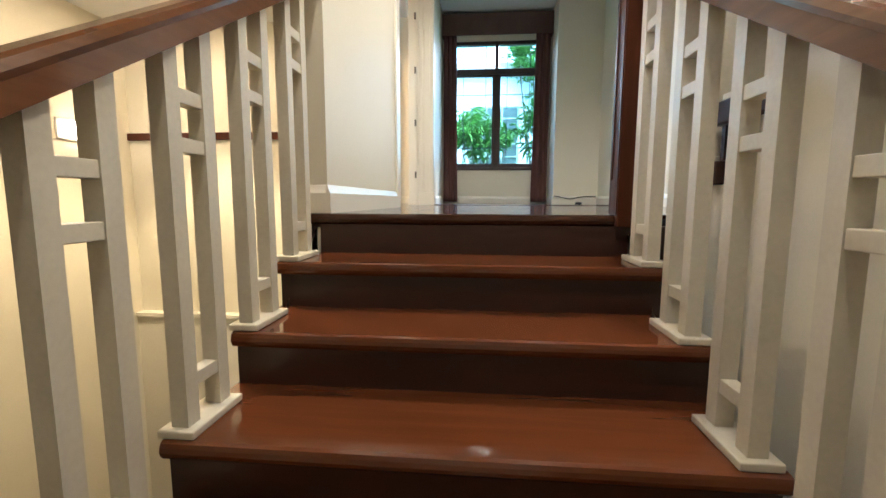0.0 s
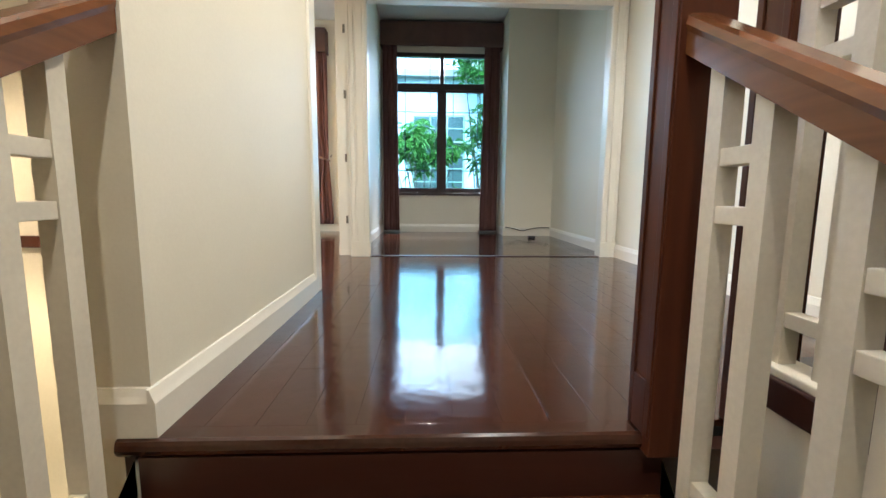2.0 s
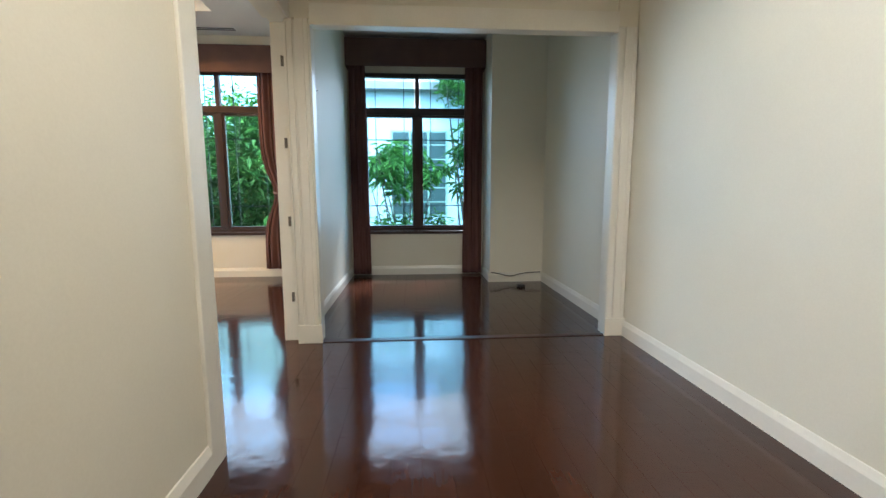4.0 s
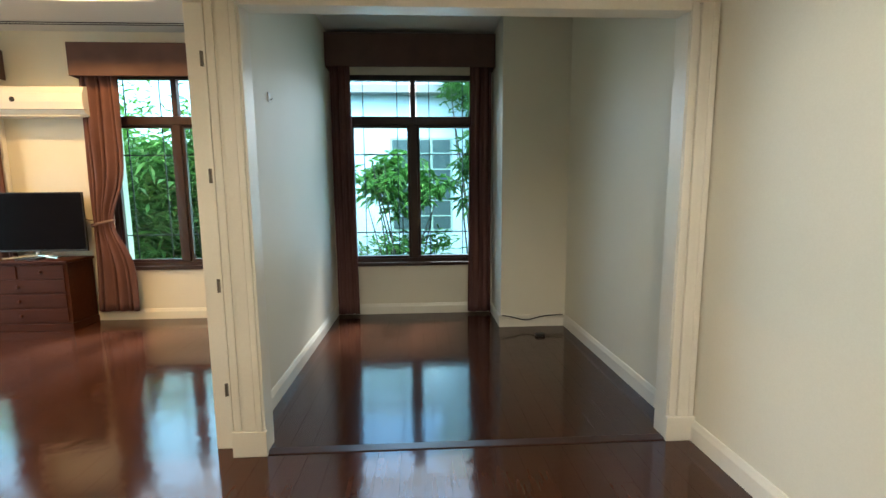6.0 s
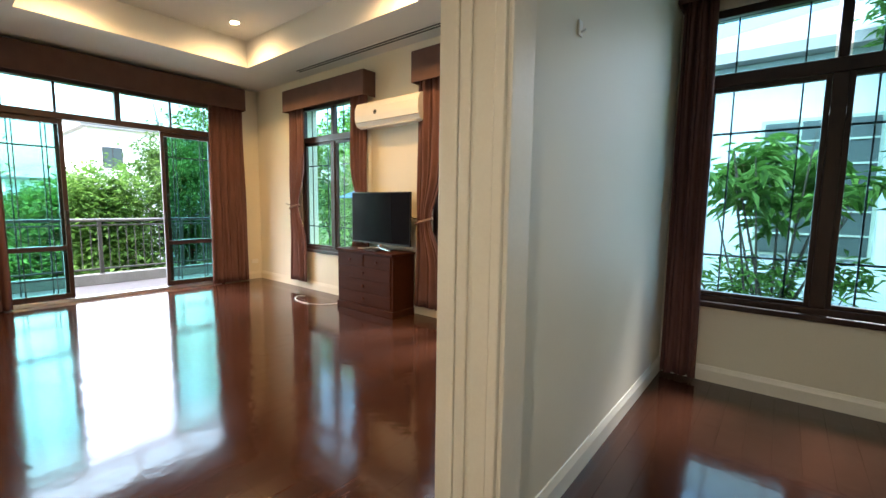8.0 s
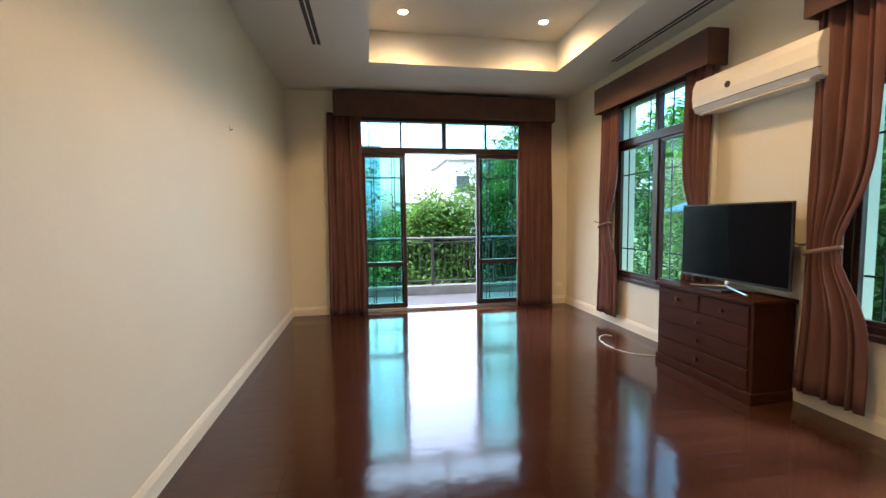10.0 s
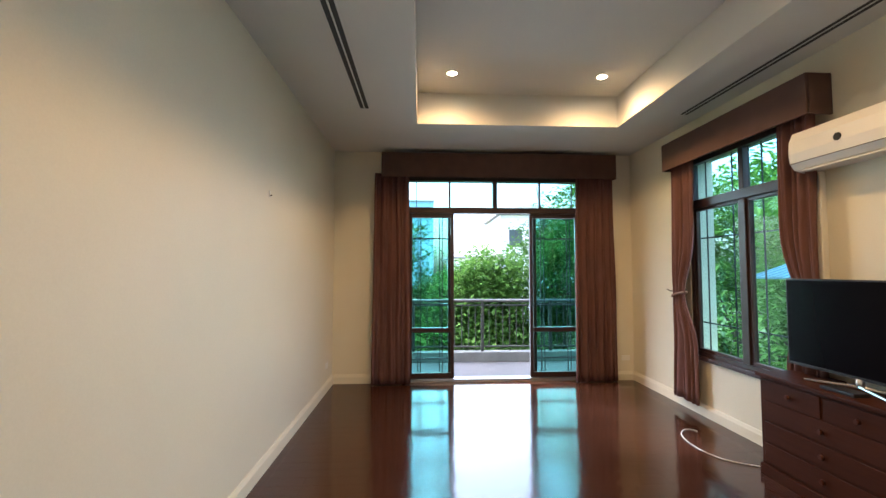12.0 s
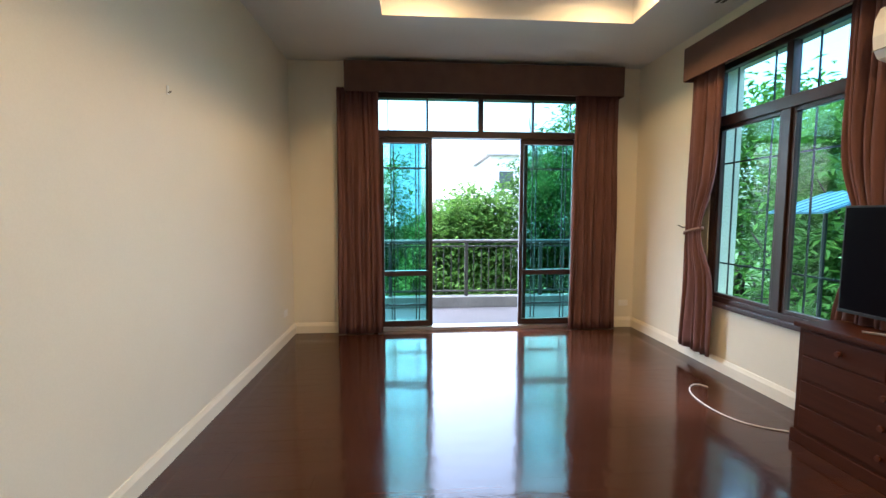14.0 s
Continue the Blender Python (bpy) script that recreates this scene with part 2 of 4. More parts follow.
def extruded(bm, profile, axis, a, b):
    """A closed outline drawn in the two other axes, run from a to b along an axis."""
    def p(u, v, w):
        return {0: (w, u, v), 1: (u, w, v), 2: (u, v, w)}[axis]
    va = [bm.verts.new(p(u, v, a)) for u, v in profile]
    vb = [bm.verts.new(p(u, v, b)) for u, v in profile]
    n = len(profile)
    for i in range(n):
        bm.faces.new((va[i], va[(i + 1) % n], vb[(i + 1) % n], vb[i]))
    bm.faces.new(va[::-1])
    bm.faces.new(vb)
    bmesh.ops.recalc_face_normals(bm, faces=bm.faces[:])
    return bm


def mesh_object(name, bm, mat, smooth=False):
    me = bpy.data.meshes.new(name)
    bmesh.ops.recalc_face_normals(bm, faces=bm.faces[:])
    bm.to_mesh(me)
    bm.free()
    me.materials.append(mat)
    if smooth:
        for p in me.polygons:
            p.use_smooth = True
    return new(name, me)


def part(name, bm, mat, parent, label="", smooth=False):
    ob = mesh_object(name, bm, mat, smooth)
    ob.parent = parent
    return tagged(ob, label)


def thing(name, label, category, group="", kind="", at=(0, 0, 0)):
    ob = new(name)
    ob.location = at
    ob.empty_display_size = 0.1
    return tagged(ob, label, category, group, kind)


def structure(name, bm, mat, label, category):
    return tagged(mesh_object(name, bm, mat), label, category, kind="structure")


def wall_cells(bm, axis, a0, a1, c0, c1, z0, z1, holes=()):
    """A wall along an axis (0: x, 1: y) from a0 to a1, between c0 and c1 across, with rectangular holes (a, a, z, z)."""
    cuts_a = sorted({a0, a1, *[h for o in holes for h in o[:2] if a0 < h < a1]})
    cuts_z = sorted({z0, z1, *[h for o in holes for h in o[2:] if z0 < h < z1]})
    for i in range(len(cuts_a) - 1):
        run = None
        for j in range(len(cuts_z) - 1):
            ca, cz = (cuts_a[i] + cuts_a[i + 1]) / 2, (cuts_z[j] + cuts_z[j + 1]) / 2
            solid = not any(o[0] < ca < o[1] and o[2] < cz < o[3] for o in holes)
            if solid and run is None:
                run = cuts_z[j]
            last = j == len(cuts_z) - 2
            if run is not None and (not solid or last):
                top = cuts_z[j + 1] if solid else cuts_z[j]
                if axis == 0:
                    box(bm, cuts_a[i], cuts_a[i + 1], c0, c1, run, top)
                else:
                    box(bm, c0, c1, cuts_a[i], cuts_a[i + 1], run, top)
                run = None
    return bm


def wall(name, label, axis, a0, a1, c0, c1, z0, z1, holes=(), mat=None):
    return structure(name, wall_cells(bmesh.new(), axis, a0, a1, c0, c1, z0, z1, holes), mat or PAINT, label, "wall")


# ---- plan ----
CZ = 3.12                       # ceiling
NY = 5.72                       # inner face of the north wall
WX = -6.60                      # inner face of the west wall
SY = 1.61                       # bedroom's south wall
EX = 2.19                       # east wall
W_LO, W_HI, W_TR = 0.60, 2.70, 2.21
WINS = {"window_1": (-5.32, -3.82), "window_2": (-2.72, -1.22), "window_3": (-0.14, 1.37)}
DOOR_Y = (2.53, 5.09)
RISE, RUN = 0.165, 0.295
N_DOWN = 11
LOW = -RISE * (N_DOWN + 1)
SOUTH = -4.6
VY, VX, VZ = 0.56, -1.62, 1.0

wall("wall_north", "cream painted outer wall with three windows", 0, -6.8, 2.35, NY, NY + 0.28, -3.4, CZ + 0.5,
     [(a, b, W_LO, W_HI) for a, b in WINS.values()])
wall("wall_west", "cream painted outer wall round the sliding doors", 1, 1.45, NY, WX - 0.18, WX, -3.4, CZ + 0.5,
     [(*DOOR_Y, 0.0, 2.79)])
wall("wall_south", "cream painted long bedroom wall", 0, WX, -0.46, SY - 0.15, SY, -0.2, CZ + 0.4)
wall("wall_hall", "cream painted wall beside the stair head", 1, 0.03, SY - 0.02, -0.46, -0.275, -3.4, CZ)
wall("wall_nook", "pale wall between bedroom and nook", 1, 3.12, NY, -0.44, -0.30, 0.0, CZ)
wall("wall_east", "cream painted wall along the hall", 1, SOUTH, NY, EX, EX + 0.16, -3.4, CZ)
structure("pier", boxes((1.51, EX, 5.12, NY, 0.0, CZ)), PAINT, "cream painted pier beside the nook window", "wall")
# wall above the bedroom opening, and the two piers and beam of the nook opening
wall("wall_over_door", "cream wall above the bedroom opening", 1, SY - 0.02, 3.0, -0.46, -0.30, 2.30, CZ)
structure("beam", boxes((-0.15, 2.04, 3.02, 3.11, 2.29, CZ)), PAINT, "cream beam over the nook opening", "beam")

# ceilings
TRAY = (-5.45, -1.65, 2.74, 5.0)
TZ = 3.47
bm = bmesh.new()
box(bm, WX, -0.30, SY, TRAY[2], CZ, CZ + 0.05)
box(bm, WX, -0.30, TRAY[3], NY, CZ, CZ + 0.05)
box(bm, WX, TRAY[0], TRAY[2], TRAY[3], CZ, CZ + 0.05)
box(bm, TRAY[1], -0.30, TRAY[2], TRAY[3], CZ, CZ + 0.05)
box(bm, TRAY[0] - 0.03, TRAY[0], TRAY[2] - 0.03, TRAY[3] + 0.03, CZ + 0.05, TZ)
box(bm, TRAY[1], TRAY[1] + 0.03, TRAY[2] - 0.03, TRAY[3] + 0.03, CZ + 0.05, TZ)
box(bm, TRAY[0], TRAY[1], TRAY[2] - 0.03, TRAY[2], CZ + 0.05, TZ)
box(bm, TRAY[0], TRAY[1], TRAY[3], TRAY[3] + 0.03, CZ + 0.05, TZ)
box(bm, TRAY[0] - 0.03, TRAY[1] + 0.03, TRAY[2] - 0.03, TRAY[3] + 0.03, TZ, TZ + 0.05)
structure("ceiling_bedroom", bm, CEIL, "white bedroom ceiling with a raised tray", "ceiling")
structure("ceiling_hall", boxes((-0.30, EX, 0.0, NY, CZ, CZ + 0.05)), CEIL, "white ceiling over hall and nook", "ceiling")
structure("ceiling_stair", boxes((-0.56, EX, SOUTH, 0.0, CZ, CZ + 0.05)), CEIL, "white ceiling over the stairwell", "ceiling")
structure("roof_slab", boxes((-6.8, 2.4, 1.4, 5.9, TZ + 0.06, TZ + 0.2), (-0.6, 2.4, SOUTH - 0.2, 1.4, TZ + 0.06, TZ + 0.2)), PLASTER, "concrete roof slab", "roof")

# stairwell and the half level beside it
wall("wall_stair_south", "cream wall behind the lower landing", 0, VX - 0.15, EX + 0.16, SOUTH - 0.16, SOUTH, -3.4, CZ)
wall("wall_half_level_north", "warmly lit wall of the half level", 0, VX, -0.46, VY, VY + 0.15, -3.4, VZ + 0.12)
wall("wall_half_level_west", "cream wall of the half level", 1, SOUTH, VY, VX - 0.15, VX, -3.4, VZ + 0.12)
structure("ceiling_half_level", boxes((VX, -0.42, SOUTH, VY, VZ, VZ + 0.12)), CEIL, "white low ceiling of the half level", "ceiling")
# the opening and its window are unseen, added to light the east wall
wall("wall_upper_left", "cream wall above the half level", 1, SOUTH, 0.03, -0.56, -0.42, VZ + 0.12, CZ, [(-1.45, -0.15, 2.35, 2.95)])
added_stair_window = thing("added_window", "wide unseen timber window above the half level, added to light the stairwell", "window", kind="structure")
part("window_frame", boxes(*[(-0.52, -0.46, y - 0.025, y + 0.025, 2.35, 2.95) for y in (-1.42, -0.8, -0.18)], *[(-0.515, -0.465, -1.39, -0.21, z - 0.025, z + 0.025) for z in (2.38, 2.92)]), FRAMEW, added_stair_window)
structure("floor_half_level", boxes((VX, EX, SOUTH, VY, LOW - 0.2, LOW)), FLOORW, "dark timber landing at the stair foot", "floor")
structure("dado", boxes((VX, -0.46, VY - 0.045, VY, LOW, -0.62), (VX, -0.46, VY - 0.06, VY, -0.62, -0.60)), TRIM, "white dado along the half level wall", "dado")
structure("picture_rail", boxes((VX, -0.62, VY - 0.02, VY, 0.385, 0.425), bevel=0.004), NEWELW, "thin brown timber wall rail", "trim")

# floor slab under the planks
structure("floor", boxes((-6.75, -0.30, SY - 0.1, 5.85, -0.25, -0.020), (-0.30, 2.3, 0.06, 5.85, -0.25, -0.020)), SLOT, "floor slab under dark glossy planks", "floor")
structure("landing_edge", boxes((-0.30, 2.19, 0.003, 0.06, -0.25, -0.045)), RISERW, "dark timber edge of the landing", "trim")


def baseboard(name, runs, mat=None):
    """runs: (axis, from, to, wall face, side into the room)"""
    bm = bmesh.new()
    for axis, a, b, c, s in runs:
        prof = [(c, 0), (c + s * 0.018, 0), (c + s * 0.018, 0.085), (c + s * 0.012, 0.1), (c + s * 0.006, 0.118), (c, 0.12)]
        extruded(bm, prof, 1 if axis == 1 else 0, a, b)
    return structure(name, bm, mat or TRIM, "moulded painted skirting board along the wall", "baseboard")


baseboard("baseboard_bedroom", [(0, WX, -0.46, SY, 1), (0, WX, -0.44, NY, -1), (1, SY + 0.02, DOOR_Y[0] - 0.06, WX, 1), (1, DOOR_Y[1] + 0.06, NY - 0.02, WX, 1), (1, 3.12, NY - 0.02, -0.44, -1)], PAINT)
baseboard("baseboard_nook", [(1, 3.12, NY - 0.02, -0.30, 1), (0, -0.28, 1.51, NY, -1), (1, 5.10, NY - 0.02, 1.51, -1), (0, 1.49, EX - 0.018, 5.12, -1), (1, 3.12, 5.10, EX, -1)])
baseboard("baseboard_hall", [(1, 0.012, SY - 0.12, -0.275, 1), (0, -0.46, -0.275, 0.03, -1), (1, 0.7, 3.0, EX, -1)])


# ---- cased openings ----
def cased_pier(name, x0, x1, side):
    """A boxed pier with a moulded face and a plinth; side: where its mouldings step down to the wall."""
    t = thing(name, "cream painted moulded door pier with plinth", "door frame", kind="structure")
    if side < 0:
        part("core", boxes((x0 + 0.115, x1, 3.0, 3.12, 0.0, 2.30), bevel=0.004), TRIM, t)
        part("rebate", boxes((x0, x0 + 0.115, 3.065, 3.12, 0.0, 2.30), bevel=0.003), TRIM, t)
    else:
        part("core", boxes((x0, x1, 3.0, 3.12, 0.0, 2.30), bevel=0.004), TRIM, t)
    xa, xb = (x0 + 0.13, x1) if side < 0 else (x0, x1 - 0.0)
    for i, (u, w) in enumerate(((0.14, 0.035), (0.55, 0.06), (0.84, 0.03))):
        c = xa + (xb - xa) * u
        part("moulding", boxes((c - w / 2, c + w / 2, 2.988 - 0.004 * i, 3.0, 0.14, 2.30), bevel=0.004), TRIM, t)
    part("plinth", boxes((xa - 0.008, xb + 0.010, 2.978, 3.0, 0.0, 0.14), bevel=0.003), TRIM, t)
    return t


pier_l = cased_pier("door_jamb", -0.44, -0.15, -1)
pier_r = cased_pier("door_jamb", 2.04, EX, 1)
part("upper_face", boxes((-0.44, -0.15, 3.0, 3.12, 2.304, CZ)), PAINT, pier_l)
part("upper_face", boxes((2.04, EX, 3.0, 3.12, 2.304, CZ)), PAINT, pier_r)
part("door_stop", boxes((-0.323, -0.313, 2.990, 3.0, 0.14, 2.30), bevel=0.002), TRIM, pier_l)
for z in (0.34, 0.91, 1.475, 2.04):
    h = part("hinge", boxes((-0.366, -0.353, 3.060, 3.065, z - 0.036, z + 0.036), bevel=0.001), STEEL, pier_l, "steel butt hinge leaf")
    part("knuckle", cyl(bmesh.new(), (-0.369, 3.059, z - 0.036), (-0.369, 3.059, z + 0.036), 0.0045, n=8), STEEL, h)
wall_jamb = thing("door_jamb", "cream painted flat jamb at the wall end", "door frame", kind="structure")
part("lining", boxes((-0.475, -0.260, SY - 0.018, SY + 0.008, 0.0, 2.30), bevel=0.003), TRIM, wall_jamb)
part("casing", boxes((-0.275, -0.258, SY - 0.12, SY - 0.02, 0.0, 2.30), bevel=0.004), TRIM, wall_jamb)
head = thing("door_head", "cream painted moulded head of the openings", "door frame", kind="structure")
part("head_board", boxes((-0.30, -0.283, SY - 0.12, 3.0, 2.30, 2.42), bevel=0.004), TRIM, head)
part("nook_head", boxes((-0.15, 2.04, 2.985, 3.02, 2.26, 2.40), bevel=0.004), TRIM, head)
part("nook_soffit", boxes((-0.15, 2.04, 3.02, 3.11, 2.272, 2.289)), TRIM, head)


structure("threshold", boxes((-0.15, 2.04, 2.99, 3.05, -0.018, 0.006), bevel=0.003), RISERW, "dark timber threshold strip across the nook opening", "threshold")


# ---- windows ----
def window(name, x0, x1, glass):
    t = thing(name, "dark brown timber window with iron bars and tinted panes", "window", kind="structure")
    y0, y1 = NY + 0.01, NY + 0.08
    fw = 0.055
    fr = part("window_frame", boxes((x0, x0 + fw, y0, y1, W_LO, W_HI), (x1 - fw, x1, y0, y1, W_LO, W_HI),
                                    (x0 + fw, x1 - fw, y0, y1, W_HI - fw, W_HI), (x0 + fw, x1 - fw, y0, y1, W_LO, W_LO + fw), bevel=0.004), FRAMEW, t)
    xm = (x0 + x1) / 2
    part("transom", boxes((x0 + fw, x1 - fw, y0 - 0.008, y1, W_TR - 0.045, W_TR + 0.045), bevel=0.005), FRAMEW, t)
    part("mullion", boxes((xm - 0.04, xm + 0.04, y0 - 0.004, y1, W_LO + fw, W_TR - 0.045), bevel=0.005), FRAMEW, t)
    part("mullion", boxes((xm - 0.028, xm + 0.028, y0 - 0.004, y1, W_TR + 0.045, W_HI - fw), bevel=0.005), FRAMEW, t)
    part("window_sill", boxes((x0 - 0.02, x1 + 0.02, NY - 0.03, y0, W_LO - 0.03, W_LO + 0.012), bevel=0.006), FRAMEW, t)
    for a, b in ((x0 + fw, xm - 0.04), (xm + 0.04, x1 - fw)):
        zl, zh = W_LO + fw, W_TR - 0.045
        sw = 0.03
        sash = part("sash", boxes((a, a + sw, y0 + 0.015, y1 - 0.01, zl, zh), (b - sw, b, y0 + 0.015, y1 - 0.01, zl, zh),
                                  (a + sw, b - sw, y0 + 0.015, y1 - 0.01, zl, zl + sw), (a + sw, b - sw, y0 + 0.015, y1 - 0.01, zh - sw, zh), bevel=0.003), FRAMEW, t)
        pane = part("pane", boxes((a + sw, b - sw, y0 + 0.038, y0 + 0.043, zl + sw, zh - sw)), glass, sash, "tinted glass pane")
        pane.visible_shadow = False
        yb = y0 + 0.052
        for u in (a + 0.14, b - 0.14):
            part("bar", boxes((u - 0.005, u + 0.005, yb, yb + 0.010, zl + sw, zh - sw)), BLACK, sash)
        for z in (0.955, 1.845):
            part("bar", boxes((a + sw, b - sw, yb + 0.010, yb + 0.020, z - 0.007, z + 0.007)), BLACK, sash)
        top = part("pane", boxes((a, b, y0 + 0.038, y0 + 0.043, W_TR + 0.045, W_HI - fw)), glass, t, "tinted glass pane")
        top.visible_shadow = False
        for u in (a + 0.14, b - 0.14):
            part("bar", boxes((u - 0.005, u + 0.005, yb, yb + 0.010, W_TR + 0.045, W_HI - fw)), BLACK, t)
    return t


for k, (a, b) in WINS.items():
    window(k, a, b, BLUE_GLASS if k == "window_3" else GREEN_GLASS)


# ---- sliding doors ----
def door_panel(t, ya, yb, x, handle_at=None):
    z0, z1 = 0.045, 2.285
    s = 0.045
    leaf = part("door_leaf", boxes((x - 0.018, x + 0.018, ya, ya + s, z0, z1), (x - 0.018, x + 0.018, yb - s, yb, z0, z1),
                                   (x - 0.018, x + 0.018, ya + s, yb - s, z0, z0 + 0.07), (x - 0.018, x + 0.018, ya + s, yb - s, z1 - 0.06, z1),
                                   (x - 0.018, x + 0.018, ya + s, yb - s, 0.66, 0.72), bevel=0.003), FRAMEW, t, "dark framed sliding leaf")
    for z, zz in ((z0 + 0.07, 0.66), (0.72, z1 - 0.06)):
        p = part("pane", boxes((x - 0.003, x + 0.003, ya + s, yb - s, z, zz)), GREEN_GLASS, leaf, "green tinted glass pane")
        p.visible_shadow = False
        for u in (ya + 0.16, yb - 0.16):
            part("bar", boxes((x - 0.012, x - 0.004, u - 0.006, u + 0.006, z, zz)), BLACK, leaf)
    for z in (0.30, 1.04, 1.94):
        part("bar", boxes((x - 0.020, x - 0.012, ya + s, yb - s, z - 0.008, z + 0.008)), BLACK, leaf)
    if handle_at is not None:
        part("handle", boxes((x + 0.018, x + 0.034, handle_at - 0.012, handle_at + 0.012, 0.98, 1.16), bevel=0.004), BLACK, leaf, "black pull handle")
    return leaf


sd = thing("door_1", "dark brown sliding glass doors standing open to the balcony", "sliding door", kind="structure")
DX = WX - 0.06
part("door_frame", boxes((DX - 0.07, DX + 0.06, DOOR_Y[0], DOOR_Y[0] + 0.05, 0.0, 2.79), (DX - 0.07, DX + 0.06, DOOR_Y[1] - 0.05, DOOR_Y[1], 0.0, 2.79),
                         (DX - 0.07, DX + 0.06, DOOR_Y[0] + 0.05, DOOR_Y[1] - 0.05, 2.73, 2.79), bevel=0.004), FRAMEW, sd)
part("transom", boxes((DX - 0.07, DX + 0.065, DOOR_Y[0] + 0.05, DOOR_Y[1] - 0.05, 2.285, 2.365), bevel=0.005), FRAMEW, sd)
part("threshold", boxes((DX - 0.09, DX + 0.06, DOOR_Y[0] + 0.05, DOOR_Y[1] - 0.05, 0.0, 0.04), bevel=0.004), SILVER, sd, "worn metal sliding track")
part("mullion", boxes((DX - 0.03, DX + 0.05, 3.775, 3.835, 2.365, 2.73), bevel=0.004), FRAMEW, sd)
for a, b in ((DOOR_Y[0] + 0.05, 3.775), (3.835, DOOR_Y[1] - 0.05)):
    p = part("pane", boxes((DX - 0.003, DX + 0.003, a, b, 2.365, 2.73)), GREEN_GLASS, sd, "green tinted transom pane")
    p.visible_shadow = False
    c = (a + b) / 2
    part("bar", boxes((DX - 0.02, DX + 0.02, c - 0.013, c + 0.013, 2.365, 2.73)), FRAMEW, sd)
    for u in ((a + 0.14,) if a < 3 else (b - 0.14,)):
        part("bar", boxes((DX - 0.014, DX - 0.005, u - 0.005, u + 0.005, 2.365, 2.73)), BLACK, sd)
door_panel(sd, 2.585, 3.200, DX - 0.035)
door_panel(sd, 2.620, 3.235, DX + 0.012, 3.21)
door_panel(sd, 4.285, 4.975, DX + 0.012, 4.31)
door_panel(sd, 4.345, 5.035, DX - 0.035)


# ---- curtains and valances ----
def curtain_mesh(length_axis, u0, u1, v, z0, z1, tie=None, pull=0.0, folds=7, seed=1, lean=0.0):
    """A hanging cloth with folds; tie: height at which it is gathered to the side given by pull (-1, 1)."""
    rnd = random.Random(seed)
    nu, nz = folds * 8, 26
    ph = [rnd.uniform(-0.5, 0.5) for _ in range(folds + 2)]
    bm = bmesh.new()
    rows_ = []
    for j in range(nz + 1):
        z = z0 + (z1 - z0) * j / nz
        w0, w1 = u0, u1
        depth = 0.030
        if tie is not None:
            d = abs(z - tie)
            g = math.exp(-(d / (0.34 if z > tie else 0.30)) ** 2) * 0.46
            if pull < 0:
                w1 = u1 - (u1 - u0) * g
                w0 = u0 - 0.05 * (z < tie) * min(1, d / 0.9)
            else:
                w0 = u0 + (u1 - u0) * g
                w1 = u1 + 0.05 * (z < tie) * min(1, d / 0.9)
            depth = 0.032 - 0.012 * math.exp(-(d / 0.12) ** 2)
        else:
            s = 1 - (z - z0) / (z1 - z0)
            w0, w1 = u0 - 0.03 * s * (lean <= 0), u1 + 0.03 * s * (lean >= 0)
        row = []
        for i in range(nu + 1):
            f = i / nu
            k = f * folds
            ww = math.sin(2 * math.pi * k + ph[int(k) % len(ph)] * 0.8 + 0.5 * math.sin(3.1 * z + k))
            off = depth * ww * (0.75 + 0.25 * math.sin(1.7 * k + 2 * z))
            u = w0 + (w1 - w0) * (f + 0.25 / folds * math.sin(2 * math.pi * k * 0.5 + ph[1]))
            row.append(bm.verts.new((u, v + off, z) if length_axis == 0 else (v + off, u, z)))
        rows_.append(row)
    for j in range(nz):
        for i in range(nu):
            f = bm.faces.new((rows_[j][i], rows_[j][i + 1], rows_[j + 1][i + 1], rows_[j + 1][i]))
            f.smooth = True
    return bm


def curtain(axis, u0, u1, v, z0, z1, tie=None, pull=0.0, folds=7, seed=1, lean=0.0):
    t = thing("curtain", "brown cloth curtain " + ("tied back beside the window" if tie else "hanging open beside the glass"), "curtain", "brown curtains")
    c = part("cloth", curtain_mesh(axis, u0, u1, v, z0, z1, tie, pull, folds, seed, lean), CURTAIN, t, smooth=True)
    so = c.modifiers.new("thickness", "SOLIDIFY")
    so.thickness = 0.006
    if tie:
        w = (u1 - u0) * 0.54
        a, b = (u0 - 0.012, u0 + w) if pull < 0 else (u1 - w, u1 + 0.012)
        bm = bmesh.new()
        n = 20
        ca, cb = (a + b) / 2, (b - a) / 2
        ring = []
        for i in range(n):
            an = 2 * math.pi * i / n
            uu, vv = ca + (cb + 0.012) * math.cos(an), v + 0.052 * math.sin(an)
            dz = 0.03 * math.cos(an) * (-pull)
            ring.append([bm.verts.new((uu, vv, tie - 0.014 + dz)), bm.verts.new((uu, vv, tie + 0.014 + dz))])
        for i in range(n):
            p, q = ring[i], ring[(i + 1) % n]
            bm.faces.new((p[0], q[0], q[1], p[1])).smooth = True
        tb = part("tieback", bm, LINING, t, "paler cloth tieback", smooth=True)
        so = tb.modifiers.new("thickness", "SOLIDIFY")
        so.thickness = 0.006
        hook_u = u0 - 0.03 if pull < 0 else u1 + 0.03
        bm = cyl(bmesh.new(), (hook_u, NY, tie + 0.03), (hook_u, v - 0.02, tie + 0.03), 0.006, n=8)
        cyl(bm, (hook_u, v - 0.02, tie + 0.03), (hook_u + 0.03 * pull, v - 0.045, tie + 0.05), 0.006, n=8)
        part("hook", bm, STEEL, t, "small metal tieback hook")
    return t


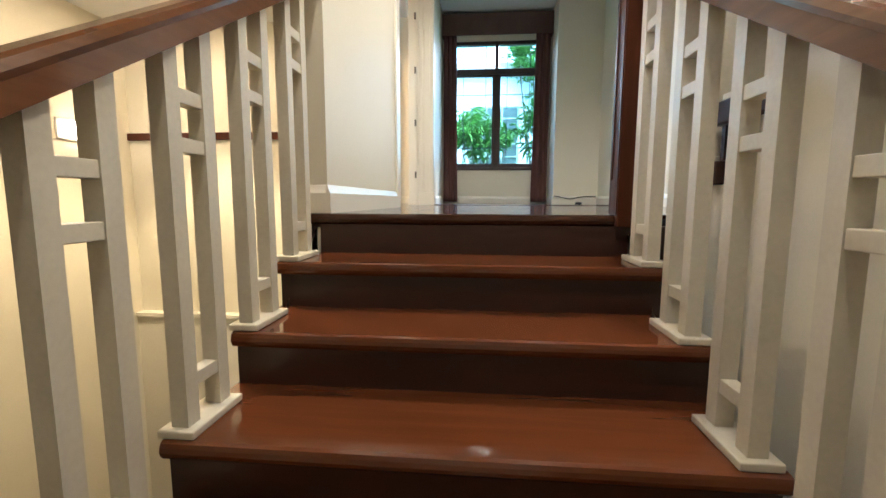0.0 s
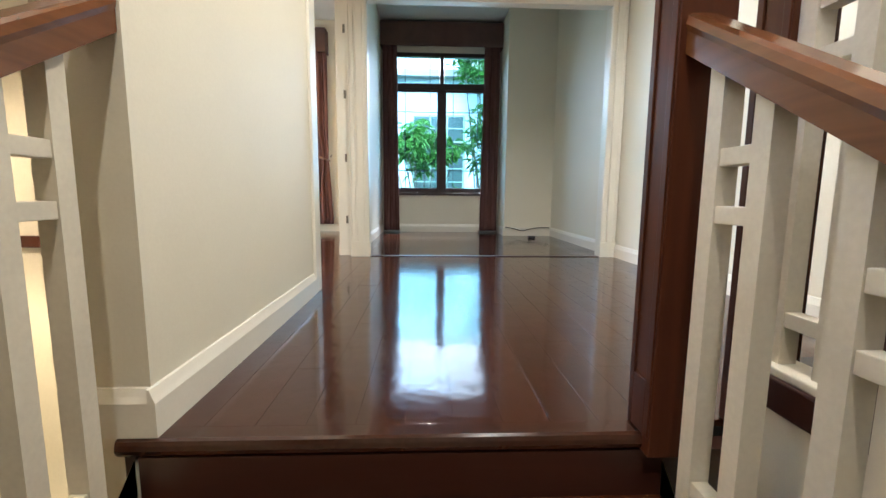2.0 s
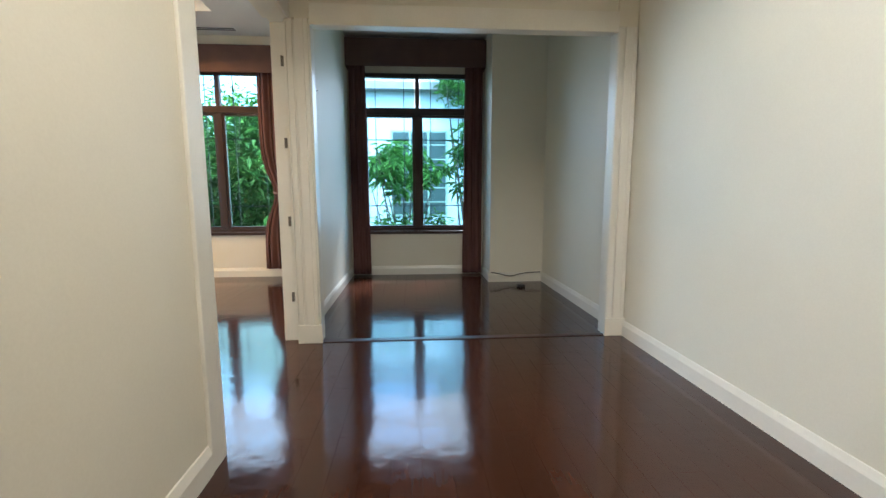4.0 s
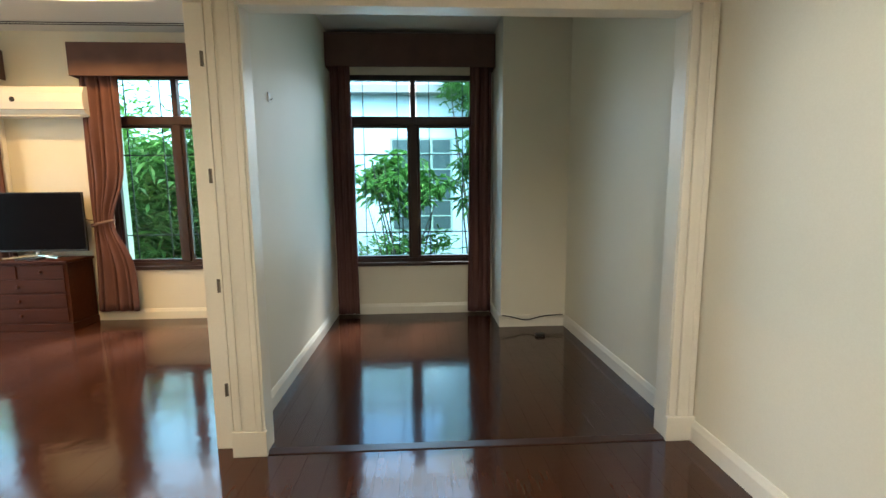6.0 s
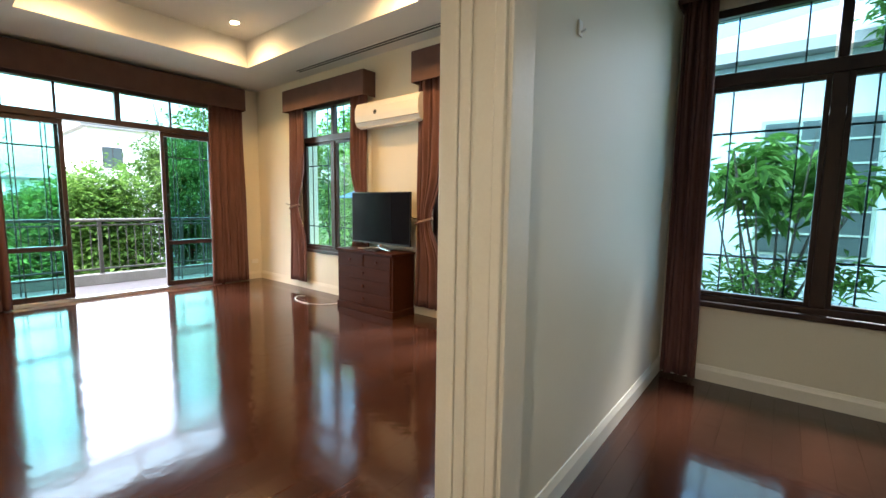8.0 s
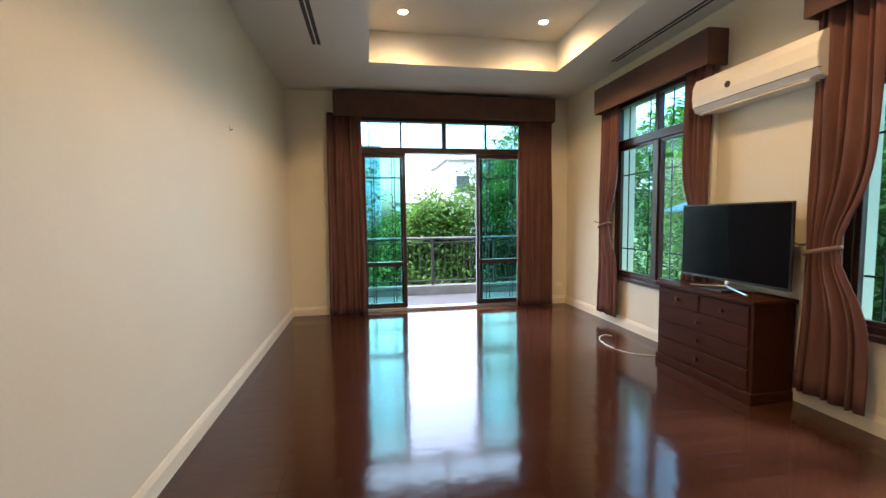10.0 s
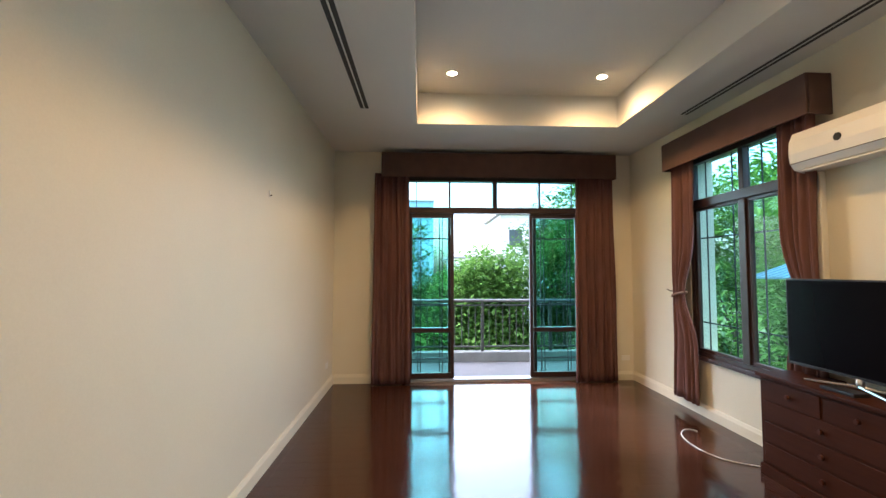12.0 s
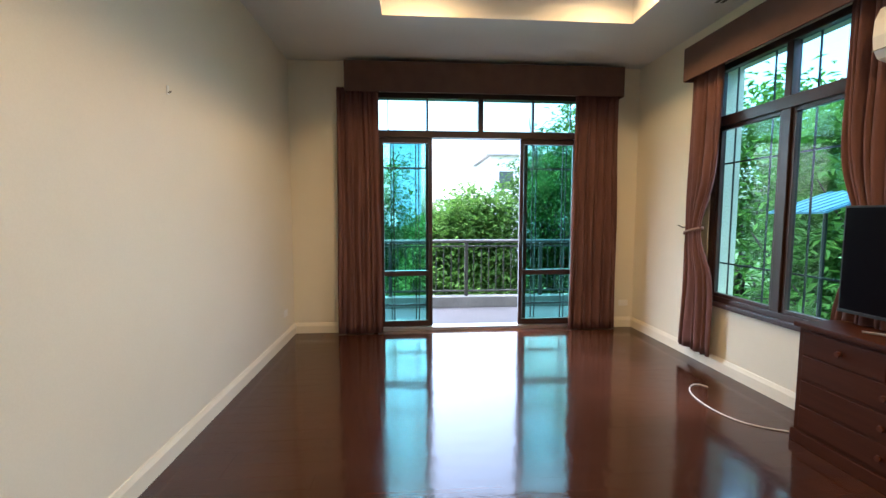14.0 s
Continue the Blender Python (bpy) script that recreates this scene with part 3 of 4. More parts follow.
CY = NY - 0.085
curtain(0, -5.50, -5.10, CY, 0.12, 2.70, 1.24, -1, 6, 3)
curtain(0, -4.06, -3.74, CY, 0.12, 2.70, 1.24, 1, 6, 4)
curtain(0, -2.88, -2.48, CY, 0.12, 2.70, 1.11, -1, 6, 5)
curtain(0, -1.44, -1.10, CY, 0.12, 2.70, 1.11, 1, 6, 6)
curtain(0, -0.27, -0.06, CY, 0.03, 2.80, None, 0, 6, 7, 1)
curtain(0, 1.24, 1.48, CY, 0.03, 2.80, None, 0, 5, 8, -1)
curtain(1, 2.17, 2.62, WX + 0.10, 0.012, 2.80, None, 0, 9, 9)
curtain(1, 4.90, 5.42, WX + 0.10, 0.012, 2.80, None, 0, 10, 10)


def valance(name, axis, u0, u1, v0, v1, z0, z1, label):
    t = thing(name, label, "valance", "brown valances")
    if axis == 0:
        part("front_board", boxes((u0, u1, v0, v0 + 0.02, z0, z1), bevel=0.006), VALANCE, t)
        part("top_board", boxes((u0 + 0.021, u1 - 0.021, v0 + 0.021, v1, z1 - 0.02, z1 - 0.002)), VALANCE, t)
        for a in (u0, u1 - 0.02):
            part("end_board", boxes((a, a + 0.02, v0 + 0.021, v1, z0, z1), bevel=0.004), VALANCE, t)
        part("curtain_track", boxes((u0 + 0.04, u1 - 0.04, v1 - 0.10, v1 - 0.07, z1 - 0.045, z1 - 0.022)), WHITEPL, t)
    else:
        part("front_board", boxes((v1 - 0.02, v1, u0, u1, z0, z1), bevel=0.006), VALANCE, t)
        part("top_board", boxes((v0, v1 - 0.021, u0 + 0.021, u1 - 0.021, z1 - 0.02, z1 - 0.002)), VALANCE, t)
        for a in (u0, u1 - 0.02):
            part("end_board", boxes((v0, v1 - 0.021, a, a + 0.02, z0, z1), bevel=0.004), VALANCE, t)
        part("curtain_track", boxes((v0 + 0.08, v0 + 0.11, u0 + 0.04, u1 - 0.04, z1 - 0.045, z1 - 0.022)), WHITEPL, t)
    return t


valance("valance", 0, -5.48, -3.67, NY - 0.20, NY, 2.62, 2.92, "brown cloth covered box valance over a window")
valance("valance", 0, -2.88, -1.08, NY - 0.20, NY, 2.62, 2.95, "brown cloth covered box valance over a window")
valance("valance", 0, -0.295, 1.505, NY - 0.20, NY, 2.73, 3.07, "dark brown box valance between the nook walls")
valance("valance", 1, 2.26, 5.43, WX, WX + 0.20, 2.74, 3.07, "wide brown box valance over the sliding doors")


# ---- bedroom things ----
def drawer_front(t, xa, xb, za, zb, y):
    d = part("drawer", boxes((xa, xb, y - 0.009, y, za, zb), bevel=0.003), CHESTW, t)
    xc, zc = (xa + xb) / 2, (za + zb) / 2
    bm = cyl(bmesh.new(), (xc, y - 0.009, zc), (xc, y - 0.022, zc), 0.008, n=10)
    cyl(bm, (xc, y - 0.022, zc), (xc, y - 0.036, zc), 0.018, 0.014, n=12)
    part("knob", bm, NEWELW, d, "turned wooden knob")
    return d


CX0, CX1, CYF, CYB, CTOP = -3.97, -2.96, 5.33, 5.69, 0.745
chest = thing("chest_of_drawers", "red-brown wooden chest of drawers under the television", "chest", at=(0, 0, 0))
part("body", boxes((CX0 + 0.01, CX1 - 0.01, CYF + 0.012, CYB, 0.075, CTOP - 0.03), bevel=0.004), CHESTW, chest)
part("top", boxes((CX0 - 0.008, CX1 + 0.008, CYF - 0.018, CYB + 0.005, CTOP - 0.03, CTOP), bevel=0.007), CHESTW, chest)
part("plinth", boxes((CX0, CX1, CYF - 0.004, CYB, 0.0, 0.075), bevel=0.005), CHESTW, chest)
xm = (CX0 + CX1) / 2
drawer_front(chest, CX0 + 0.045, xm - 0.012, 0.555, 0.695, CYF + 0.012)
drawer_front(chest, xm + 0.012, CX1 - 0.045, 0.555, 0.695, CYF + 0.012)
for z in (0.10, 0.255, 0.41):
    drawer_front(chest, CX0 + 0.045, CX1 - 0.045, z, z + 0.135, CYF + 0.012)

tv = thing("television", "black flat television on silver splayed feet", "television")
TY = 5.545
part("panel", boxes((-3.93, -2.90, TY, TY + 0.022, 0.815, 1.445), bevel=0.004), BLACK, tv)
part("screen", boxes((-3.918, -2.912, TY - 0.003, TY, 0.835, 1.433)), SCREEN, tv, "dark glossy screen")
part("back_housing", boxes((-3.72, -3.11, TY + 0.022, TY + 0.06, 0.86, 1.25), bevel=0.012), BLACK, tv)
part("bezel_strip", boxes((-3.93, -2.90, TY - 0.004, TY, 0.815, 0.829)), BLACK, tv)
bm = bmesh.new()
cyl(bm, (-3.415, TY + 0.005, 0.82), (-3.415, TY + 0.005, 0.765), 0.022, n=10)
part("neck", bm, SILVER, tv)
for s in (-1, 1):
    bm = cyl(bmesh.new(), (-3.415, TY - 0.005, 0.772), (-3.415 + s * 0.28, TY - 0.10, 0.753), 0.010, 0.007, n=8)
    part("foot", bm, SILVER, tv)
    bm = cyl(bmesh.new(), (-3.415, TY + 0.01, 0.772), (-3.415 + s * 0.16, TY + 0.09, 0.753), 0.009, 0.007, n=8)
    part("foot", bm, SILVER, tv)

box_tv = thing("set_top_box", "small flat black box on the chest", "box")
part("case", boxes((-3.50, -3.28, 5.36, 5.47, CTOP, CTOP + 0.022), bevel=0.004), BLACK, box_tv)

ac = thing("air_conditioner", "cream wall mounted split air conditioner", "air conditioner")
bm = bmesh.new()
prof = [(NY, 2.23), (NY - 0.10, 2.225), (NY - 0.165, 2.245), (NY - 0.195, 2.29), (NY - 0.205, 2.36), (NY - 0.20, 2.45), (NY - 0.17, 2.515), (NY - 0.13, 2.53), (NY, 2.53)]
extruded(bm, prof, 0, -3.83, -2.77)
bmesh.ops.bevel(bm, geom=[e for e in bm.edges if e.calc_length() < 0.5], offset=0.004, segments=2, affect="EDGES")
part("casing", bm, ACWHITE, ac)
part("louvre", boxes((-3.76, -2.84, NY - 0.172, NY - 0.10, 2.222, 2.232), bevel=0.003), ACWHITE, ac)
part("seam", boxes((-3.832, -2.768, NY - 0.199, NY - 0.17, 2.286, 2.290)), STEEL, ac)
part("display_dot", cyl(bmesh.new(), (-3.455, NY - 0.202, 2.385), (-3.455, NY - 0.209, 2.385), 0.026, n=16), BLACK, ac, "round black display dot")
part("pipe_cover", boxes((-3.80, -3.745, NY - 0.05, NY, 0.80, 2.225), bevel=0.008), ACWHITE, ac, "cream vertical pipe trunking")


def tube(points, r, n=8):
    """A smooth cord through the points."""
    cu = bpy.data.curves.new("cord", "CURVE")
    cu.dimensions, cu.bevel_depth, cu.bevel_resolution = "3D", r, 2
    sp = cu.splines.new("NURBS")
    sp.points.add(len(points) - 1)
    for p, q in zip(sp.points, points):
        p.co = (*q, 1)
    sp.use_endpoint_u, sp.order_u = True, 4
    return cu


def cord(name, points, r, mat, label):
    ob = new(name, tube(points, r))
    ob.data.materials.append(mat)
    return tagged(ob, label, "cable")


cord("cable", [(-4.74, 5.36, 0.006), (-4.84, 5.34, 0.006), (-4.76, 5.18, 0.006), (-4.52, 5.11, 0.006), (-4.30, 5.12, 0.006), (-4.12, 5.20, 0.006), (-4.05, 5.36, 0.006), (-4.00, 5.46, 0.006)], 0.0042, WHITEPL, "white cable lying loose on the floor")
cord("cable", [(1.52, 5.09, 0.125), (1.62, 5.085, 0.118), (1.75, 5.075, 0.06), (1.85, 5.07, 0.10), (2.0, 5.085, 0.125), (2.16, 5.09, 0.122)], 0.006, BLACK, "black cable looped along the skirting")
plug = thing("cable_reel", "small black adapter on the nook floor", "adapter")
part("case", boxes((1.79, 1.88, 4.76, 4.83, 0.0, 0.03), bevel=0.008), BLACK, plug)


def outlet(x, y, z, axis, label="white wall socket plate"):
    t = thing("wall_socket", label, "socket", "wall sockets")
    if axis == 0:
        s = -1 if y > 4 else 1
        part("plate", boxes((x - 0.06, x + 0.06, min(y, y + s * 0.008), max(y, y + s * 0.008), z - 0.035, z + 0.035), bevel=0.002), WHITEPL, t)
        for d in (-0.025, 0.025):
            part("insert", boxes((x + d - 0.014, x + d + 0.014, min(y + s * 0.008, y + s * 0.010), max(y + s * 0.008, y + s * 0.010), z - 0.014, z + 0.014)), ACWHITE, t)
    else:
        part("plate", boxes((x, x + 0.008, y - 0.06, y + 0.06, z - 0.035, z + 0.035), bevel=0.002), WHITEPL, t)
        for d in (-0.025, 0.025):
            part("insert", boxes((x + 0.008, x + 0.010, y + d - 0.014, y + d + 0.014, z - 0.014, z + 0.014)), ACWHITE, t)
    return t


outlet(-6.25, SY, 0.32, 0)
outlet(WX, 5.60, 0.30, 1)

lamp = thing("wall_lamp", "small oval glowing wall lamp on the half level wall", "wall lamp")
part("back_plate", boxes((VX, VX + 0.012, 0.13, 0.33, 0.34, 0.44), bevel=0.005), WHITEPL, lamp)
bm = bmesh.new()
bmesh.ops.create_uvsphere(bm, u_segments=20, v_segments=12, radius=1.0)
for v in bm.verts:
    v.co = Vector((VX + 0.014 + 0.035 * max(0.0, v.co.x), 0.23 + 0.085 * v.co.y, 0.39 + 0.04 * v.co.z))
part("shade", bm, WALLGLOW, lamp, "glowing frosted glass shade", smooth=True)
hook = thing("wall_hook", "small white hook high on the nook wall", "hook", "wall hooks")
part("plate", boxes((-0.30, -0.292, 3.76, 3.80, 1.99, 2.05), bevel=0.003), WHITEPL, hook)
part("peg", cyl(bmesh.new(), (-0.292, 3.78, 2.005), (-0.272, 3.78, 2.012), 0.005, n=8), WHITEPL, hook)
hook = thing("wall_hook", "tiny white picture hook on the bedroom wall", "hook", "wall hooks")
part("plate", boxes((-4.18, -4.16, SY, SY + 0.006, 2.07, 2.12), bevel=0.002), WHITEPL, hook)
part("peg", cyl(bmesh.new(), (-4.17, SY + 0.006, 2.08), (-4.17, SY + 0.022, 2.088), 0.004, n=8), STEEL, hook)

# ceiling diffusers
def diffuser(x0, x1, y):
    t = thing("ceiling_diffuser", "long dark double slot air diffuser in the ceiling", "air vent", "ceiling diffusers")
    part("flange", boxes((x0, x1, y - 0.052, y - 0.042, CZ - 0.006, CZ), (x0, x1, y - 0.006, y + 0.006, CZ - 0.006, CZ), (x0, x1, y + 0.042, y + 0.052, CZ - 0.006, CZ)), CEIL, t)
    for d in (-0.024, 0.024):
        part("slot", boxes((x0 + 0.01, x1 - 0.01, y + d - 0.018, y + d + 0.018, CZ - 0.003, CZ - 0.001)), SLOT, t, "dark slot")
    return t


diffuser(-5.04, -1.9, 2.22)
diffuser(-5.04, -1.6, 5.50)


def grille(x, y, w, d):
    t = thing("ceiling_vent", "small slatted air grille in the nook ceiling", "air vent", "nook vents")
    part("backing", boxes((x - w / 2, x + w / 2, y - d / 2, y + d / 2, CZ - 0.004, CZ - 0.001)), SLOT, t)
    for i in range(5):
        u = x - w / 2 + w * (i + 0.5) / 5
        part("slat", boxes((u - 0.008, u + 0.008, y - d / 2, y + d / 2, CZ - 0.014, CZ - 0.004)), CEIL, t)
    return t


grille(0.0, 4.95, 0.20, 0.16)
grille(1.75, 4.7, 0.2, 0.12)


def downlight(x, y, z, power, size=2.6, glow=LAMPGLOW, name="downlight", colour=WARM, blend=0.35):
    t = thing(name, "round recessed warm ceiling downlight, switched on", "downlight", "ceiling downlights")
    bm = bmesh.new()
    n = 24
    rings = []
    for r, h in ((0.058, -0.001), (0.056, -0.006), (0.046, -0.006), (0.044, -0.002)):
        rings.append([bm.verts.new((x + r * math.cos(2 * math.pi * i / n), y + r * math.sin(2 * math.pi * i / n), z + h)) for i in range(n)])
    for a, b in zip(rings, rings[1:]):
        for i in range(n):
            bm.faces.new((a[i], a[(i + 1) % n], b[(i + 1) % n], b[i])).smooth = True
    part("rim", bm, WHITEPL, t)
    part("bulb", cyl(bmesh.new(), (x, y, z - 0.001), (x, y, z - 0.004), 0.043, n=20), glow, t, "glowing warm bulb face")
    spot(x, y, z - 0.06, power, size, blend, colour)
    return t


for x in (-4.97, -2.45):
    for y in (3.09, 4.62):
        downlight(x, y, TZ, 9.8, 2.85, blend=0.9)
downlight(0.95, 0.35, CZ, 11.0, colour=(1.0, 0.87, 0.68))
downlight(0.4, -1.6, CZ, 4.6, colour=(1.0, 0.88, 0.70))
downlight(-1.05, 0.06, VZ, 4.2, 1.35, colour=(1.0, 0.74, 0.40))

# ---- stairs ----
ST_L, ST_R = -0.35, 1.012
stair = thing("staircase", "dark red varnished timber stair with bullnosed treads", "staircase", kind="structure")
for i in range(N_DOWN + 1):
    zt, yf = -i * RISE, -i * RUN
    yb = yf + RUN + 0.032 if i else 0.06
    prof = [(yf - 0.0, zt - 0.014), (yf + 0.004, zt - 0.004), (yf + 0.013, zt), (yb, zt), (yb, zt - 0.045), (yf + 0.010, zt - 0.045), (yf + 0.002, zt - 0.036), (yf - 0.002, zt - 0.025)]
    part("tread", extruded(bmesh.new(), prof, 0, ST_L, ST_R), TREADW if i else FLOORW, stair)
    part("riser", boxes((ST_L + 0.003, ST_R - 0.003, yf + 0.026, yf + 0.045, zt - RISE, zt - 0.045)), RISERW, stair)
side = [(0.02, -0.06)]
for i in range(N_DOWN + 1):
    side += [(-i * RUN + 0.03, -i * RISE - 0.06), (-i * RUN + 0.03, -(i + 1) * RISE - 0.055)]
side += [(-N_DOWN * RUN + 0.03, LOW), (0.02, LOW)]
ded = []
for p in side:
    if not ded or p != ded[-1]:
        ded.append(p)
part("string_wall", extruded(bmesh.new(), ded, 0, ST_L + 0.03, ST_L + 0.05), PAINT, stair, "cream painted wall under the treads")
part("string_wall", extruded(bmesh.new(), ded, 0, ST_R - 0.05, ST_R - 0.03), PAINT, stair, "cream painted wall under the treads")


def balustrade(name, xc, steps, y_of, z_of, sgn, rail_a, rail_b, label):
    """White paired posts with cross pieces on a plate at each tread, under a timber handrail from rail_a to rail_b (y, top z)."""
    t = thing(name, label, "balustrade", "stair balustrades")
    slope = (rail_b[1] - rail_a[1]) / (rail_b[0] - rail_a[0])
    h = 0.036
    def under(y):
        return rail_a[1] + slope * (y - rail_a[0]) - 0.075
    for i in steps:
        yn, zt = y_of(i), z_of(i)
        ya, yb = yn + sgn * 0.053, yn + sgn * 0.177
        lo, hi = min(yn + sgn * 0.013, yn + sgn * 0.218), max(yn + sgn * 0.013, yn + sgn * 0.218)
        part("base_plate", boxes((xc - 0.045, xc + 0.045, lo, hi, zt, zt + 0.020), bevel=0.004), BALUST, t)
        for y in (ya, yb):
            bm = bmesh.new()
            prof = [(y - 0.021, zt + 0.020), (y + 0.021, zt + 0.020), (y + 0.021, under(y + 0.021) + 0.004), (y - 0.021, under(y - 0.021) + 0.004)]
            part("post", extruded(bm, prof, 0, xc - 0.021, xc + 0.021), BALUST, t)
        a, b = min(ya, yb) + 0.021, max(ya, yb) - 0.021
        mid = under((ya + yb) / 2)
        for z in (zt + 0.122, mid - 0.25, mid - 0.14):
            part("cross_piece", boxes((xc - 0.018, xc + 0.018, a, b, z - 0.017, z + 0.017), bevel=0.002), BALUST, t)
    (y0, z0), (y1, z1) = rail_a, rail_b
    bm = bmesh.new()
    sec = [(-h, -0.082), (h, -0.082), (h, -0.035), (h + 0.004, -0.022), (h, -0.006), (h - 0.012, 0.0), (-h + 0.012, 0.0), (-h, -0.006), (-h - 0.004, -0.022), (-h, -0.035)]
    va = [bm.verts.new((xc + u, y0, z0 + v)) for u, v in sec]
    vb = [bm.verts.new((xc + u, y1, z1 + v)) for u, v in sec]
    for i in range(len(sec)):
        bm.faces.new((va[i], va[(i + 1) % len(sec)], vb[(i + 1) % len(sec)], vb[i]))
    bm.faces.new(va[::-1])
    bm.faces.new(vb)
    part("handrail", bm, RAILW, t, "red-brown timber handrail")
    return t


YB = -N_DOWN * RUN
balustrade("balustrade", -0.32, range(1, N_DOWN + 1), lambda i: -i * RUN, lambda i: -i * RISE, 1, (0.03, 0.995), (YB - 0.1, 0.995 + 0.612 * (YB - 0.13)), "white paired post balustrade against the hall wall")
balustrade("balustrade", 0.957, range(1, N_DOWN + 1), lambda i: -i * RUN, lambda i: -i * RISE, 1, (0.03, 0.995), (YB - 0.1, 0.995 + 0.612 * (YB - 0.13)), "white paired post balustrade with timber handrail at the newel")


def newel(x0, y0, w, d, z0, z1, zn=1.105):
    """A square post with a recessed neck under its head and a framed panel on the side that faces the stair."""
    t = thing("newel_post", "tall dark red timber newel post at the stair head", "newel post", "newel posts")
    part("shaft", boxes((x0, x0 + w, y0, y0 + d, z0, zn - 0.005), bevel=0.003), NEWELW, t)
    part("neck", boxes((x0 + 0.010, x0 + w - 0.010, y0 + 0.010, y0 + d - 0.010, zn - 0.005, zn + 0.005)), NEWELW, t)
    part("head", boxes((x0, x0 + w, y0, y0 + d, zn + 0.005, z1), bevel=0.003), NEWELW, t)
    xf = x0 - 0.005
    for ya, yb, za, zb in ((y0 + 0.004, y0 + 0.024, 0.004, zn - 0.014), (y0 + d - 0.024, y0 + d - 0.004, 0.004, zn - 0.014),
                           (y0 + 0.024, y0 + d - 0.024, 0.004, 0.14), (y0 + 0.024, y0 + d - 0.024, zn - 0.075, zn - 0.014)):
        part("panel_frame", boxes((xf, x0, ya, yb, za, zb), bevel=0.0015), NEWELW, t)
    part("cap", boxes((x0 - 0.018, x0 + w + 0.018, y0 - 0.022, y0 + d + 0.018, z1, z1 + 0.035), bevel=0.01), NEWELW, t)
    return t


newel(0.905, -0.03, 0.125, 0.105, -0.045, 1.42)
newel(1.150, -0.03, 0.105, 0.105, 0.0, 1.42)

# second flight, rising back beside the first
R2, T2, X2 = 0.187, 0.255, 1.13
flight = thing("staircase", "upper flight of dark timber stairs with white side wall", "staircase", kind="structure")
N2 = 12
for i in range(N2):
    zt, yf = (i + 1) * R2, 0.0 - i * T2
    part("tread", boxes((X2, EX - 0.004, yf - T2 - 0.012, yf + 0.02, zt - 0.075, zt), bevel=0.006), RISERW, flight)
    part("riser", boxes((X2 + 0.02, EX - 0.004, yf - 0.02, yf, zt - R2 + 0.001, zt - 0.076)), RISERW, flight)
ys, ye = 0.0, -N2 * T2
side = [(ys - 0.03, -0.05)]
for i in range(N2):
    side += [(ys - 0.03 - i * T2, (i + 1) * R2 - 0.076), (ys - 0.03 - (i + 1) * T2, (i + 1) * R2 - 0.076)]
side += [(ye, N2 * R2 - 0.5), (ye, LOW), (ys - 0.03, LOW)]
part("side_wall", extruded(bmesh.new(), side, 0, X2 + 0.025, X2 + 0.12), PAINT, flight, "cream painted wall beneath the upper flight")
balustrade("balustrade", X2 + 0.052, range(0, N2), lambda i: 0.0 - i * T2, lambda i: (i + 1) * R2, -1, (0.0, 1.10), (ye, 1.10 - ye * R2 / T2), "white paired post balustrade of the upper flight")

# ---- balcony and outside ----
structure("balcony_floor", boxes((-8.15, WX - 0.18, 0.6, 6.6, -0.30, -0.045)), TILE, "pale tiled balcony floor, darkened in colour for shade", "balcony")
structure("balcony_kerb", boxes((-8.20, -8.02, 0.6, 6.6, -0.044, 0.12), bevel=0.008), KERB, "low grey stone balcony kerb, darkened in colour for shade", "kerb")
rail = thing("balcony_railing", "grey metal balcony railing with thin uprights", "railing")
part("top_rail", cyl(bmesh.new(), (-8.11, 0.6, 0.98), (-8.11, 6.6, 0.98), 0.028, n=12), TOPRAIL, rail)
part("mid_rail", cyl(bmesh.new(), (-8.11, 0.6, 0.90), (-8.11, 6.6, 0.90), 0.014, n=8), RAILM, rail)
part("low_rail", cyl(bmesh.new(), (-8.11, 0.6, 0.20), (-8.11, 6.6, 0.20), 0.016, n=8), RAILM, rail)
y = 0.65
k = 0
while y < 6.6:
    if k % 10 == 7:
        part("post", boxes((-8.135, -8.085, y - 0.025, y + 0.025, 0.12, 0.97)), RAILM, rail)
    else:
        part("upright", cyl(bmesh.new(), (-8.11, y, 0.20), (-8.11, y, 0.90), 0.008, n=6), RAILM, rail)
    y += 0.118
    k += 1

structure("ground", boxes((-400, 400, -400, 400, -3.6, -3.4)), GRASS, "garden ground between the houses", "ground")


def leaves(rnd, centres, spread, per, length, width, droop, up=0.25):
    """Folded pointed leaves set in loose whorls round the centres."""
    vs, fs = [], []
    for c in centres:
        for _ in range(per):
            p = np.array(c) + rnd.normal(0, spread, 3) * (1, 1, 0.8)
            a = rnd.uniform(0, 2 * np.pi)
            d = np.array([math.cos(a), math.sin(a), rnd.normal(up - droop, 0.45)])
            d /= np.linalg.norm(d)
            s = np.cross(d, (0, 0, 1))
            s /= np.linalg.norm(s) + 1e-6
            nrm = np.cross(s, d)
            ln, wd = length * rnd.uniform(0.7, 1.25), width * rnd.uniform(0.7, 1.2)
            i = len(vs)
            mid = p + d * ln * 0.5
            tip = p + d * ln - np.array((0, 0, droop * ln * 0.4))
            vs += [p, mid + s * wd / 2 + nrm * wd * 0.2, tip, mid - s * wd / 2 + nrm * wd * 0.2]
            fs += [(i, i + 1, i + 2), (i, i + 2, i + 3)]
    return vs, fs


